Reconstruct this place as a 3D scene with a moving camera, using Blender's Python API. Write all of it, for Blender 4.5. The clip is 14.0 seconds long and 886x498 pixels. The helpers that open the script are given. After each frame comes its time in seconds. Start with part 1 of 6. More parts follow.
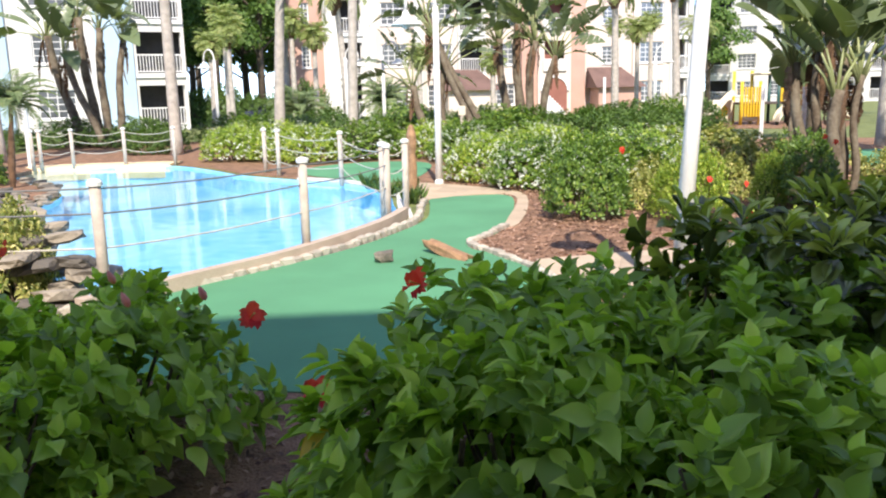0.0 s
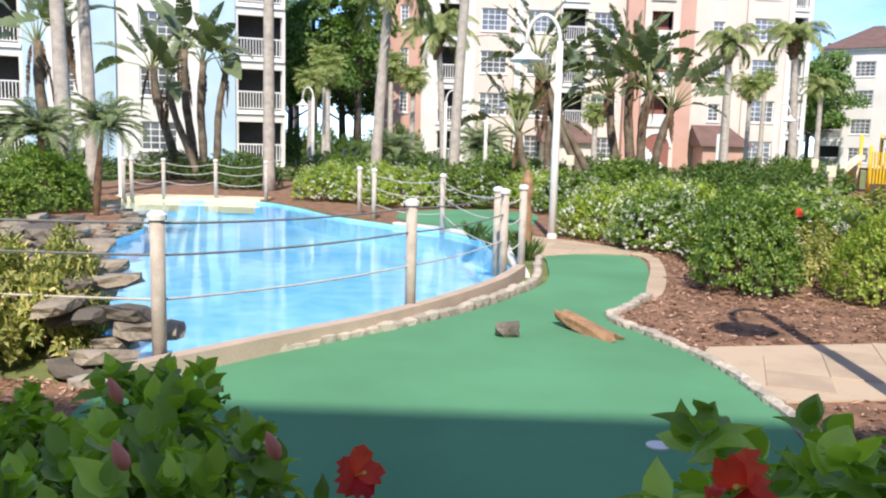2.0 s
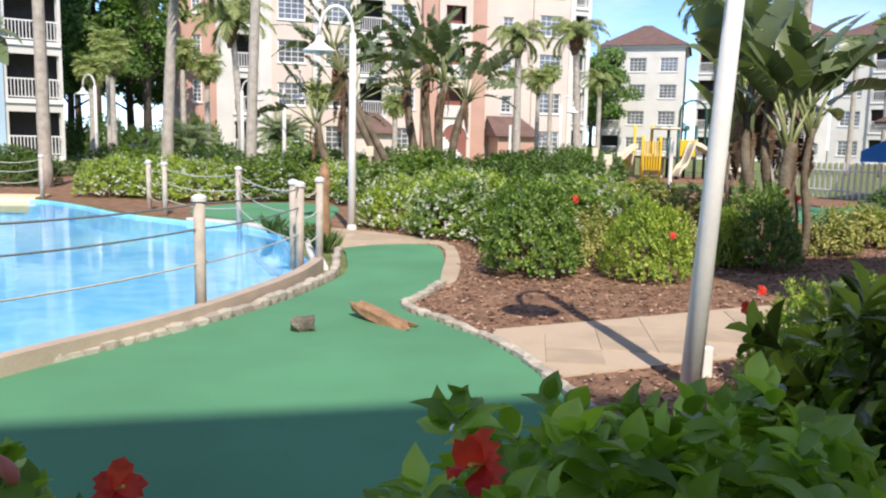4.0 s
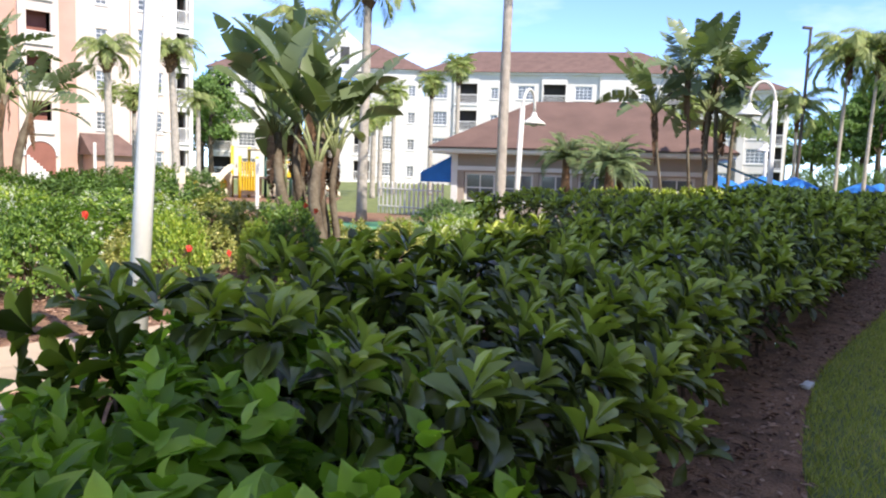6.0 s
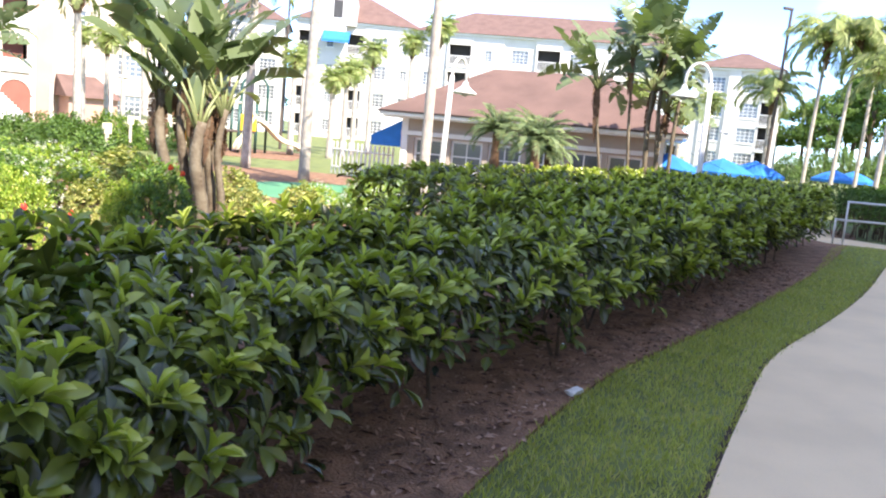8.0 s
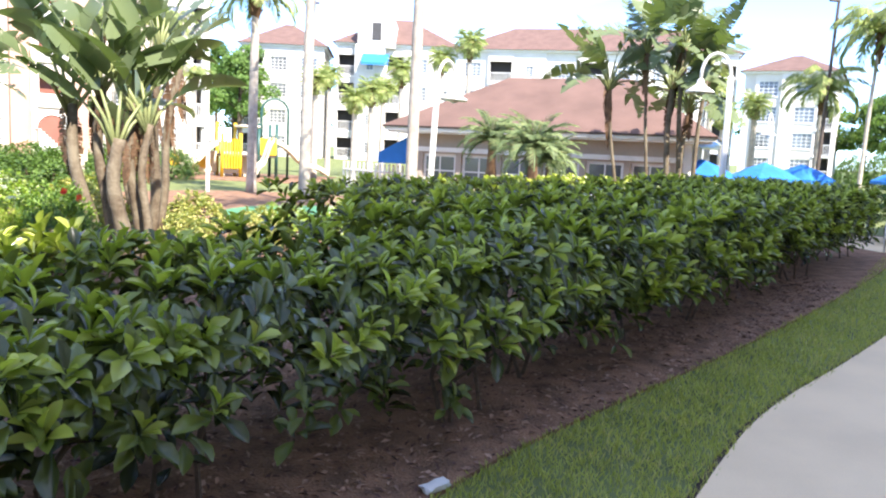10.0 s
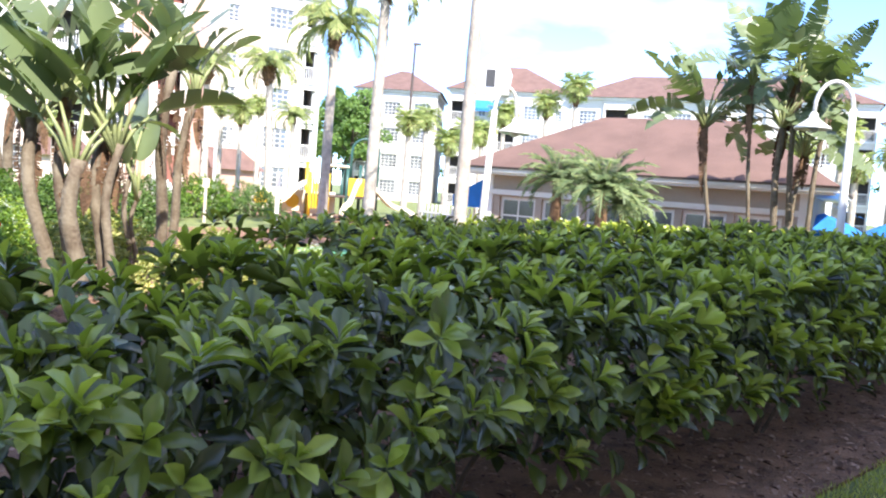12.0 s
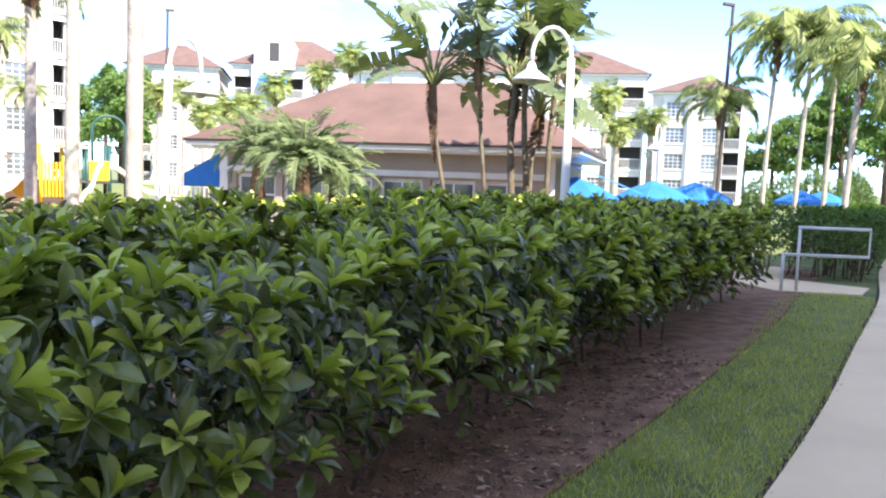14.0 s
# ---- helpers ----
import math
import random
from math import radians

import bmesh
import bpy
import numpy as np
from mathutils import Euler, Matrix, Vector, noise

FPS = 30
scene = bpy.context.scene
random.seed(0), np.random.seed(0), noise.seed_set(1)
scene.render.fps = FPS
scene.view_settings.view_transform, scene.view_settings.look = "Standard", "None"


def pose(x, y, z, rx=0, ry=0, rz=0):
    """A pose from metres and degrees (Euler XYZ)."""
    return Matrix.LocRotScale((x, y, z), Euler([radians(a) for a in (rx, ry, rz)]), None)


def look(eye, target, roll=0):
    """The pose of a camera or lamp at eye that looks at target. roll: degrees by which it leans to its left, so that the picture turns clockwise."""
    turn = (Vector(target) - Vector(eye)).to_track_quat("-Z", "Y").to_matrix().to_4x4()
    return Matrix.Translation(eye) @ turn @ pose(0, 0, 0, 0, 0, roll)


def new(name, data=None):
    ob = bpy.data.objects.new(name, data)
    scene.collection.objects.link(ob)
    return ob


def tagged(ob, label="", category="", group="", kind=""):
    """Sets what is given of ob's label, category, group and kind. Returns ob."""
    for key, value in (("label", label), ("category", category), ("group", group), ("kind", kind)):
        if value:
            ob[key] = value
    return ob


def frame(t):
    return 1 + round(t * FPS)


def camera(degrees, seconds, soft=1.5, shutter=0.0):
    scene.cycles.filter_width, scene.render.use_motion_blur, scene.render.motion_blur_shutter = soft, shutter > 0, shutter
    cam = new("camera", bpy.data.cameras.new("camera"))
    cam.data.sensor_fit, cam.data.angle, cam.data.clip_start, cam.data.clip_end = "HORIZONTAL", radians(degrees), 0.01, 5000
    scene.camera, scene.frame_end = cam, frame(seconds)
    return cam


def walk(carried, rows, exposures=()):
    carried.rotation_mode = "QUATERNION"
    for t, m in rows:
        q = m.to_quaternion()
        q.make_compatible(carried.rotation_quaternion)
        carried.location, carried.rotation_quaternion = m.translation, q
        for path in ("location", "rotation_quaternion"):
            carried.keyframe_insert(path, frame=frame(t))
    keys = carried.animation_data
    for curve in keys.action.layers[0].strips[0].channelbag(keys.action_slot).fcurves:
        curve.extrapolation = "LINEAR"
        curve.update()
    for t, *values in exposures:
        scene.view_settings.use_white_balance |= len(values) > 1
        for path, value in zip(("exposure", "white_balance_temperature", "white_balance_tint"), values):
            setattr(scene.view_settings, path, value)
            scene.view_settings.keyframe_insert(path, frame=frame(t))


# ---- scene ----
cam = camera(58.0, 14.0, soft=2.1)
PATH = [
    (0, (-0.004, -1.653, 1.610), (-0.488, 0.250, 1.232), -1.3),
    (0.5, (-0.210, -1.172, 1.583), (-0.762, 0.725, 1.273), 0.3),
    (1, (-0.554, -0.600, 1.537), (-1.146, 1.293, 1.278), 1.5),
    (1.5, (-0.744, -0.307, 1.503), (-1.378, 1.573, 1.254), 1.8),
    (2, (-0.847, -0.239, 1.470), (-1.530, 1.623, 1.213), 1.5),
    (2.2, (-0.892, -0.232, 1.468), (-1.603, 1.619, 1.205), 1.2),
    (4.3, (-0.694, -0.242, 1.506), (-0.758, 1.738, 1.231), 1.9),
    (4.5, (-0.660, -0.332, 1.560), (-0.634, 1.648, 1.274), 2.1),
    (5, (-0.397, -0.509, 1.551), (-0.273, 1.464, 1.249), 0.1),
    (5.5, (-0.071, -0.491, 1.566), (0.248, 1.465, 1.296), -0.2),
    (5.7, (0.088, -0.604, 1.523), (0.540, 1.330, 1.293), -0.0),
    (6, (0.382, -0.679, 1.461), (1.065, 1.191, 1.270), 1.8),
    (6.5, (0.494, -1.085, 1.459), (1.400, 0.694, 1.334), 4.7),
    (7, (1.175, -0.792, 1.463), (2.036, 1.006, 1.303), 5.1),
    (7.5, (1.509, -0.885, 1.551), (2.254, 0.948, 1.255), 3.9),
    (8, (1.983, -0.961, 1.705), (2.674, 0.894, 1.418), 5.1),
    (8.2, (2.170, -0.974, 1.718), (2.878, 0.882, 1.489), 5.9),
    (10.3, (4.016, 0.336, 1.585), (4.501, 2.261, 1.340), 1.4),
    (10.5, (4.206, 0.393, 1.571), (4.606, 2.340, 1.347), 1.2),
    (11, (4.601, 0.823, 1.532), (4.778, 2.809, 1.370), 2.1),
    (11.5, (5.070, 1.396, 1.550), (5.202, 3.388, 1.425), 3.5),
    (12, (5.324, 1.972, 1.518), (5.589, 3.949, 1.374), 4.4),
    (12.5, (5.913, 2.317, 1.536), (6.200, 4.289, 1.374), 5.1),
    (13, (6.257, 2.926, 1.538), (6.581, 4.896, 1.422), 4.2),
    (13.5, (6.671, 3.191, 1.550), (7.174, 5.120, 1.391), 2.7),
    (14, (7.285, 3.457, 1.501), (8.004, 5.315, 1.329), 2.0),
]
walk(cam, [(t, look(eye, target, roll)) for t, eye, target, roll in PATH], ((0.0, 1.72, 6950, 12), (0.5, 1.69, 6950, 12), (1.5, 1.49, 6850, 12), (4.5, 1.27, 6950, 11), (5.0, 1.33, 7050, 13), (6.0, 1.70, 6900, 12), (6.5, 1.76, 6350, 17), (7.5, 2.36, 7050, 13), (8.5, 2.55, 7000, 12), (10.5, 2.64, 6850, 11), (12.5, 2.47, 6600, 12), (14.0, 2.56, 7000, 12)))

# ---- world, sun, shade ----
SUN_EL, SUN_AZ = 46.0, 161.3
world = bpy.data.worlds.new("world")
scene.world = world
world.use_nodes = True
wn = world.node_tree
sky = wn.nodes.new("ShaderNodeTexSky")
sky.sky_type, sky.sun_disc = "NISHITA", False
sky.sun_elevation, sky.sun_rotation = radians(SUN_EL), radians(SUN_AZ)
sky.air_density, sky.dust_density, sky.ozone_density = 0.42, 0.02, 6.0
# thin broken cloud all over the sky
wco, wno = wn.nodes.new("ShaderNodeTexCoord"), wn.nodes.new("ShaderNodeTexNoise")
wmp, wrg, wmx = wn.nodes.new("ShaderNodeMapping"), wn.nodes.new("ShaderNodeMapRange"), wn.nodes.new("ShaderNodeMix")
wmp.inputs["Scale"].default_value = (1.6, 1.6, 4.5)
wno.inputs["Scale"].default_value, wno.inputs["Detail"].default_value, wno.inputs["Roughness"].default_value = 1.6, 6, 0.55
wrg.inputs[1].default_value, wrg.inputs[2].default_value, wrg.inputs[4].default_value = 0.45, 0.80, 0.56
wmx.data_type = "RGBA"
wmx.inputs[7].default_value = (5.2, 4.95, 4.65, 1)
wn.links.new(wco.outputs["Generated"], wmp.inputs[0]), wn.links.new(wmp.outputs[0], wno.inputs["Vector"])
wn.links.new(wno.outputs[0], wrg.inputs[0]), wn.links.new(wrg.outputs[0], wmx.inputs[0])
wn.links.new(sky.outputs[0], wmx.inputs[6]), wn.links.new(wmx.outputs[2], wn.nodes["Background"].inputs[0])
wn.nodes["Background"].inputs[1].default_value = 0.15
sun = new("sun", bpy.data.lights.new("sun", "SUN"))
sun.data.energy, sun.data.angle, sun.data.color = 2.3, radians(0.53), (1.0, 0.95, 0.87)
sun.matrix_world = look((0, 0, 30), (-0.32, 0.947, 30 - math.tan(radians(SUN_EL))))

rng = np.random.default_rng(7)


# ---- materials ----
def mat(name, col, rough=0.7, metal=0.0, var=0.12, scale=4.0, fine=60.0, bump=0.15, col2=None, island=0.0, obrand=0.0, spec=0.5, dist=0.02, stain=0.0):
    m = bpy.data.materials.new(name)
    m.use_nodes = True
    nt = m.node_tree
    b = nt.nodes["Principled BSDF"]
    b.inputs["Roughness"].default_value, b.inputs["Metallic"].default_value = rough, metal
    b.inputs["Specular IOR Level"].default_value = spec
    geo = nt.nodes.new("ShaderNodeNewGeometry")
    n1 = nt.nodes.new("ShaderNodeTexNoise")
    n1.inputs["Scale"].default_value, n1.inputs["Detail"].default_value = scale, 4
    n2 = nt.nodes.new("ShaderNodeTexNoise")
    n2.inputs["Scale"].default_value, n2.inputs["Detail"].default_value = fine, 3
    for n in (n1, n2):
        nt.links.new(geo.outputs["Position"], n.inputs["Vector"])
    mix = nt.nodes.new("ShaderNodeMix")
    mix.data_type = "RGBA"
    c2 = col2 or tuple(c * (1 - 2.2 * var) for c in col)
    mix.inputs[6].default_value, mix.inputs[7].default_value = (*c2, 1), (*col, 1)
    ramp = nt.nodes.new("ShaderNodeMapRange")
    ramp.inputs[1].default_value, ramp.inputs[2].default_value = 0.32, 0.66
    add = nt.nodes.new("ShaderNodeMath")
    add.operation = "ADD"
    nt.links.new(n1.outputs[0], add.inputs[0])
    sub = nt.nodes.new("ShaderNodeMath")
    sub.operation = "MULTIPLY_ADD"
    nt.links.new(n2.outputs[0], sub.inputs[0])
    sub.inputs[1].default_value, sub.inputs[2].default_value = 0.5, -0.25
    nt.links.new(sub.outputs[0], add.inputs[1])
    last = add.outputs[0]
    for amount, src in ((island, geo.outputs["Random Per Island"]), (obrand, None)):
        if amount:
            if src is None:
                src = nt.nodes.new("ShaderNodeObjectInfo").outputs["Random"]
            ma = nt.nodes.new("ShaderNodeMath")
            ma.operation = "MULTIPLY_ADD"
            nt.links.new(src, ma.inputs[0])
            ma.inputs[1].default_value, ma.inputs[2].default_value = amount, -amount / 2
            ad = nt.nodes.new("ShaderNodeMath")
            ad.operation = "ADD"
            nt.links.new(last, ad.inputs[0]), nt.links.new(ma.outputs[0], ad.inputs[1])
            last = ad.outputs[0]
    nt.links.new(last, ramp.inputs[0])
    nt.links.new(ramp.outputs[0], mix.inputs[0])
    nt.links.new(mix.outputs[2], b.inputs["Base Color"])
    if bump:
        bp = nt.nodes.new("ShaderNodeBump")
        bp.inputs["Strength"].default_value, bp.inputs["Distance"].default_value = bump, dist
        nt.links.new(n2.outputs[0], bp.inputs["Height"])
        nt.links.new(bp.outputs[0], b.inputs["Normal"])
    return m


def leaf_mat(name, dark, light, rough=0.35, trans=0.25, tip=None, spec=0.5):
    m = bpy.data.materials.new(name)
    m.use_nodes = True
    nt = m.node_tree
    b = nt.nodes["Principled BSDF"]
    b.inputs["Roughness"].default_value = rough
    b.inputs["Specular IOR Level"].default_value = spec
    geo = nt.nodes.new("ShaderNodeNewGeometry")
    cr = nt.nodes.new("ShaderNodeValToRGB")
    cr.color_ramp.elements[0].color, cr.color_ramp.elements[1].color = (*dark, 1), (*light, 1)
    if tip:
        cr.color_ramp.elements[1].position = 0.85
        e = cr.color_ramp.elements.new(0.97)
        e.color = (*tip, 1)
    no = nt.nodes.new("ShaderNodeTexNoise")
    no.inputs["Scale"].default_value, no.inputs["Detail"].default_value = 1.7, 3
    nt.links.new(geo.outputs["Position"], no.inputs["Vector"])
    ma = nt.nodes.new("ShaderNodeMath")
    ma.operation = "MULTIPLY_ADD"
    nt.links.new(no.outputs[0], ma.inputs[0])
    ma.inputs[1].default_value, ma.inputs[2].default_value = 0.7, -0.35
    ad = nt.nodes.new("ShaderNodeMath")
    ad.operation = "ADD"
    nt.links.new(geo.outputs["Random Per Island"], ad.inputs[0]), nt.links.new(ma.outputs[0], ad.inputs[1])
    nt.links.new(ad.outputs[0], cr.inputs[0])
    nt.links.new(cr.outputs[0], b.inputs["Base Color"])
    tr = nt.nodes.new("ShaderNodeBsdfTranslucent")
    br = nt.nodes.new("ShaderNodeMix")
    br.data_type, br.blend_type = "RGBA", "MULTIPLY"
    br.inputs[0].default_value = 1
    br.inputs[7].default_value = (1.3, 1.5, 0.5, 1)
    nt.links.new(cr.outputs[0], br.inputs[6])
    nt.links.new(br.outputs[2], tr.inputs[0])
    ms = nt.nodes.new("ShaderNodeMixShader")
    ms.inputs[0].default_value = trans
    nt.links.new(b.outputs[0], ms.inputs[1]), nt.links.new(tr.outputs[0], ms.inputs[2])
    nt.links.new(ms.outputs[0], nt.nodes["Material Output"].inputs[0])
    return m


def water_mat():
    m = bpy.data.materials.new("water")
    m.use_nodes = True
    nt = m.node_tree
    nt.nodes.remove(nt.nodes["Principled BSDF"])
    tr, gl, fr, mx = (nt.nodes.new("ShaderNode" + n) for n in ("BsdfTransparent", "BsdfGlossy", "Fresnel", "MixShader"))
    tr.inputs[0].default_value = (0.90, 0.98, 1.0, 1)
    gl.inputs["Roughness"].default_value = 0.07
    fr.inputs[0].default_value = 1.33
    no, bp = nt.nodes.new("ShaderNodeTexNoise"), nt.nodes.new("ShaderNodeBump")
    geo = nt.nodes.new("ShaderNodeNewGeometry")
    nt.links.new(geo.outputs["Position"], no.inputs["Vector"])
    no.inputs["Scale"].default_value, no.inputs["Detail"].default_value = 3.0, 2
    bp.inputs["Strength"].default_value, bp.inputs["Distance"].default_value = 0.12, 0.02
    nt.links.new(no.outputs[0], bp.inputs["Height"])
    nt.links.new(bp.outputs[0], gl.inputs["Normal"]), nt.links.new(bp.outputs[0], fr.inputs["Normal"])
    nt.links.new(fr.outputs[0], mx.inputs[0]), nt.links.new(tr.outputs[0], mx.inputs[1]), nt.links.new(gl.outputs[0], mx.inputs[2])
    nt.links.new(mx.outputs[0], nt.nodes["Material Output"].inputs[0])
    return m


M_GRASS = mat("lawn_soil", (0.21, 0.245, 0.08), 0.9, var=0.2, scale=2, fine=90, bump=0.5, col2=(0.10, 0.125, 0.04))
M_BLADE = leaf_mat("grass_blade", (0.39, 0.41, 0.11), (0.66, 0.66, 0.23), 0.6, 0.35, tip=(0.70, 0.60, 0.30))
M_CONC = mat("concrete_walk", (0.90, 0.70, 0.45), 0.9, var=0.06, scale=1.2, fine=140, bump=0.12)
M_MULCH = mat("mulch", (0.37, 0.205, 0.125), 0.95, var=0.25, scale=5, fine=55, bump=1.0, dist=0.03)
M_CHIP = mat("mulch_chip", (0.52, 0.33, 0.24), 0.9, var=0.2, scale=8, fine=60, col2=(0.12, 0.06, 0.045), island=0.9)
M_GREEN = mat("putting_green_carpet", (0.095, 0.30, 0.155), 0.95, var=0.10, scale=0.8, fine=220, bump=0.3, dist=0.004)
M_TAN = mat("tan_paver", (0.52, 0.40, 0.29), 0.85, var=0.10, scale=3, fine=70, bump=0.2, obrand=0.35)
M_STONE = mat("kerb_stone", (0.54, 0.48, 0.40), 0.85, var=0.15, scale=7, fine=50, bump=0.5, obrand=0.4)
M_ROCK = mat("slab_rock", (0.33, 0.28, 0.22), 0.85, var=0.25, scale=4, fine=35, bump=0.6, obrand=0.5, col2=(0.12, 0.105, 0.09))
M_POST = mat("weathered_wood_post", (0.58, 0.50, 0.43), 0.8, var=0.12, scale=9, fine=80, bump=0.3)
M_BOARD = mat("tan_coping", (0.55, 0.43, 0.34), 0.8, var=0.08, scale=3, fine=60, bump=0.2)
M_ROPED = mat("grey_rope", (0.22, 0.22, 0.22), 0.9, var=0.1, scale=20, fine=200, bump=0.5)
M_ROPE = mat("white_rope", (0.66, 0.62, 0.54), 0.9, var=0.1, scale=20, fine=200, bump=0.5)
M_POOL = mat("blue_pool_paint", (0.46, 0.81, 0.98), 0.6, var=0.12, scale=0.5, fine=4, bump=0.0, col2=(0.22, 0.60, 0.95))
M_WATER = water_mat()
M_WHITE = mat("white_paint", (0.80, 0.79, 0.77), 0.45, var=0.04, scale=3, fine=30, bump=0.05)
M_STUCCO_W = mat("white_stucco", (0.68, 0.655, 0.62), 0.9, var=0.05, scale=0.6, fine=25, bump=0.2)
M_STUCCO_C = mat("cream_stucco", (0.70, 0.585, 0.515), 0.9, var=0.05, scale=0.6, fine=25, bump=0.2)
M_STUCCO_P = mat("peach_stucco", (0.57, 0.345, 0.275), 0.9, var=0.06, scale=0.6, fine=25, bump=0.2)
M_STUCCO_B = mat("pale_blue_stucco", (0.44, 0.59, 0.72), 0.9, var=0.05, scale=0.6, fine=25, bump=0.2)
M_BROWN = mat("brown_stucco", (0.30, 0.12, 0.09), 0.9, var=0.08, scale=1, fine=25, bump=0.1)
M_TAUPE = mat("taupe_siding", (0.44, 0.37, 0.31), 0.85, var=0.06, scale=1, fine=30, bump=0.1)
M_ROOF = mat("brown_red_shingle", (0.175, 0.105, 0.088), 0.9, var=0.12, scale=1.2, fine=30, bump=0.5, dist=0.03)
M_FASCIA = mat("dark_fascia", (0.10, 0.075, 0.065), 0.6, var=0.1)
M_GLASS = mat("dark_window_glass", (0.17, 0.185, 0.20), 0.06, var=0.25, scale=0.9, bump=0.0, spec=0.8)
# near-black colour holds the shade inside balconies, rooms and the louvre
M_DARK = mat("dark_recess_shade", (0.06, 0.058, 0.06), 0.8, var=0.1, bump=0)
M_TRUNK = mat("palm_trunk", (0.52, 0.465, 0.41), 0.9, var=0.14, scale=6, fine=40, bump=0.6, dist=0.03)
M_FROST = mat("frosted_glass", (0.62, 0.62, 0.58), 0.35, var=0.05, bump=0.0)
M_BOOT = mat("brown_palm_fibre", (0.20, 0.115, 0.065), 0.95, var=0.25, scale=10, fine=60, bump=0.8)
M_BARK = mat("brown_bark", (0.16, 0.12, 0.09), 0.95, var=0.2, scale=6, fine=30, bump=0.7)
M_STEM = mat("hedge_stem", (0.16, 0.115, 0.08), 0.9, var=0.2, scale=20, fine=90, bump=0.4)
M_PSTEM = mat("paddle_stem", (0.21, 0.175, 0.125), 0.8, var=0.25, scale=4, fine=25, bump=0.5, col2=(0.10, 0.07, 0.045))
M_STALK = mat("paddle_stalk", (0.30, 0.34, 0.15), 0.45, var=0.2, scale=6, fine=40, bump=0.2, col2=(0.21, 0.24, 0.11))
M_YEL = mat("yellow_plastic", (0.80, 0.52, 0.04), 0.4, var=0.05)
M_BEIGE = mat("beige_plastic", (0.80, 0.72, 0.56), 0.4, var=0.05)
M_DKGRN = mat("dark_green_metal", (0.03, 0.10, 0.09), 0.4, var=0.05)
M_BLUEC = mat("blue_canvas", (0.02, 0.20, 0.62), 0.8, var=0.08, scale=3, fine=90, bump=0.2)
M_TOTEM = mat("orange_brown_wood", (0.42, 0.24, 0.13), 0.7, var=0.18, scale=12, fine=70, bump=0.4)
M_RED = leaf_mat("red_petal", (0.62, 0.02, 0.02), (0.96, 0.11, 0.08), 0.6, 0.35)
M_PINK = leaf_mat("pink_bud", (0.62, 0.22, 0.20), (0.80, 0.38, 0.34), 0.6, 0.3)
M_PISTIL = mat("yellow_stamen", (0.80, 0.50, 0.10), 0.6, bump=0)
M_WFLOWER = leaf_mat("white_petal", (0.70, 0.70, 0.72), (0.85, 0.85, 0.85), 0.7, 0.3)
M_CARW = mat("silver_car_paint", (0.55, 0.56, 0.58), 0.25, metal=0.3, var=0.02, bump=0)
M_CARD = mat("dark_car_paint", (0.05, 0.06, 0.09), 0.25, var=0.02, bump=0)
M_TYRE = mat("tyre_rubber", (0.03, 0.03, 0.03), 0.8, var=0.1)
M_YLEAF = leaf_mat("yellow_leaf", (0.55, 0.36, 0.04), (0.75, 0.52, 0.06), 0.5, 0.3)

L_HEDGE = leaf_mat("glossy_hedge_leaf", (0.026, 0.036, 0.010), (0.23, 0.285, 0.058), 0.26, 0.12, spec=0.68)
L_YOUNG = leaf_mat("young_hedge_leaf", (0.23, 0.285, 0.05), (0.50, 0.555, 0.115), 0.27, 0.25, tip=(0.62, 0.66, 0.16), spec=0.7)
L_HIB = leaf_mat("hibiscus_leaf", (0.145, 0.245, 0.04), (0.42, 0.60, 0.09), 0.36, 0.36, tip=(0.56, 0.70, 0.14), spec=0.4)
L_BUSH = leaf_mat("shrub_leaf", (0.06, 0.125, 0.026), (0.20, 0.32, 0.055), 0.42, 0.3, tip=(0.38, 0.47, 0.09))
L_LIME = leaf_mat("lime_shrub_leaf", (0.15, 0.25, 0.045), (0.39, 0.49, 0.08), 0.5, 0.35, tip=(0.58, 0.60, 0.13))
L_TRIM = leaf_mat("dark_shrub_leaf", (0.055, 0.11, 0.028), (0.155, 0.25, 0.055), 0.5, 0.25)
L_VAR = leaf_mat("variegated_leaf", (0.14, 0.19, 0.05), (0.48, 0.46, 0.16), 0.45, 0.3, tip=(0.75, 0.66, 0.30))
L_PALM = leaf_mat("palm_frond", (0.19, 0.25, 0.09), (0.42, 0.48, 0.19), 0.5, 0.4, tip=(0.48, 0.45, 0.21))
L_DATE = leaf_mat("date_palm_frond", (0.125, 0.19, 0.085), (0.25, 0.325, 0.15), 0.5, 0.3, tip=(0.34, 0.37, 0.16))
L_PADDLE = leaf_mat("paddle_leaf", (0.08, 0.115, 0.062), (0.21, 0.265, 0.135), 0.30, 0.2)
L_TREE = leaf_mat("tree_leaf", (0.065, 0.13, 0.035), (0.21, 0.33, 0.08), 0.6, 0.35)


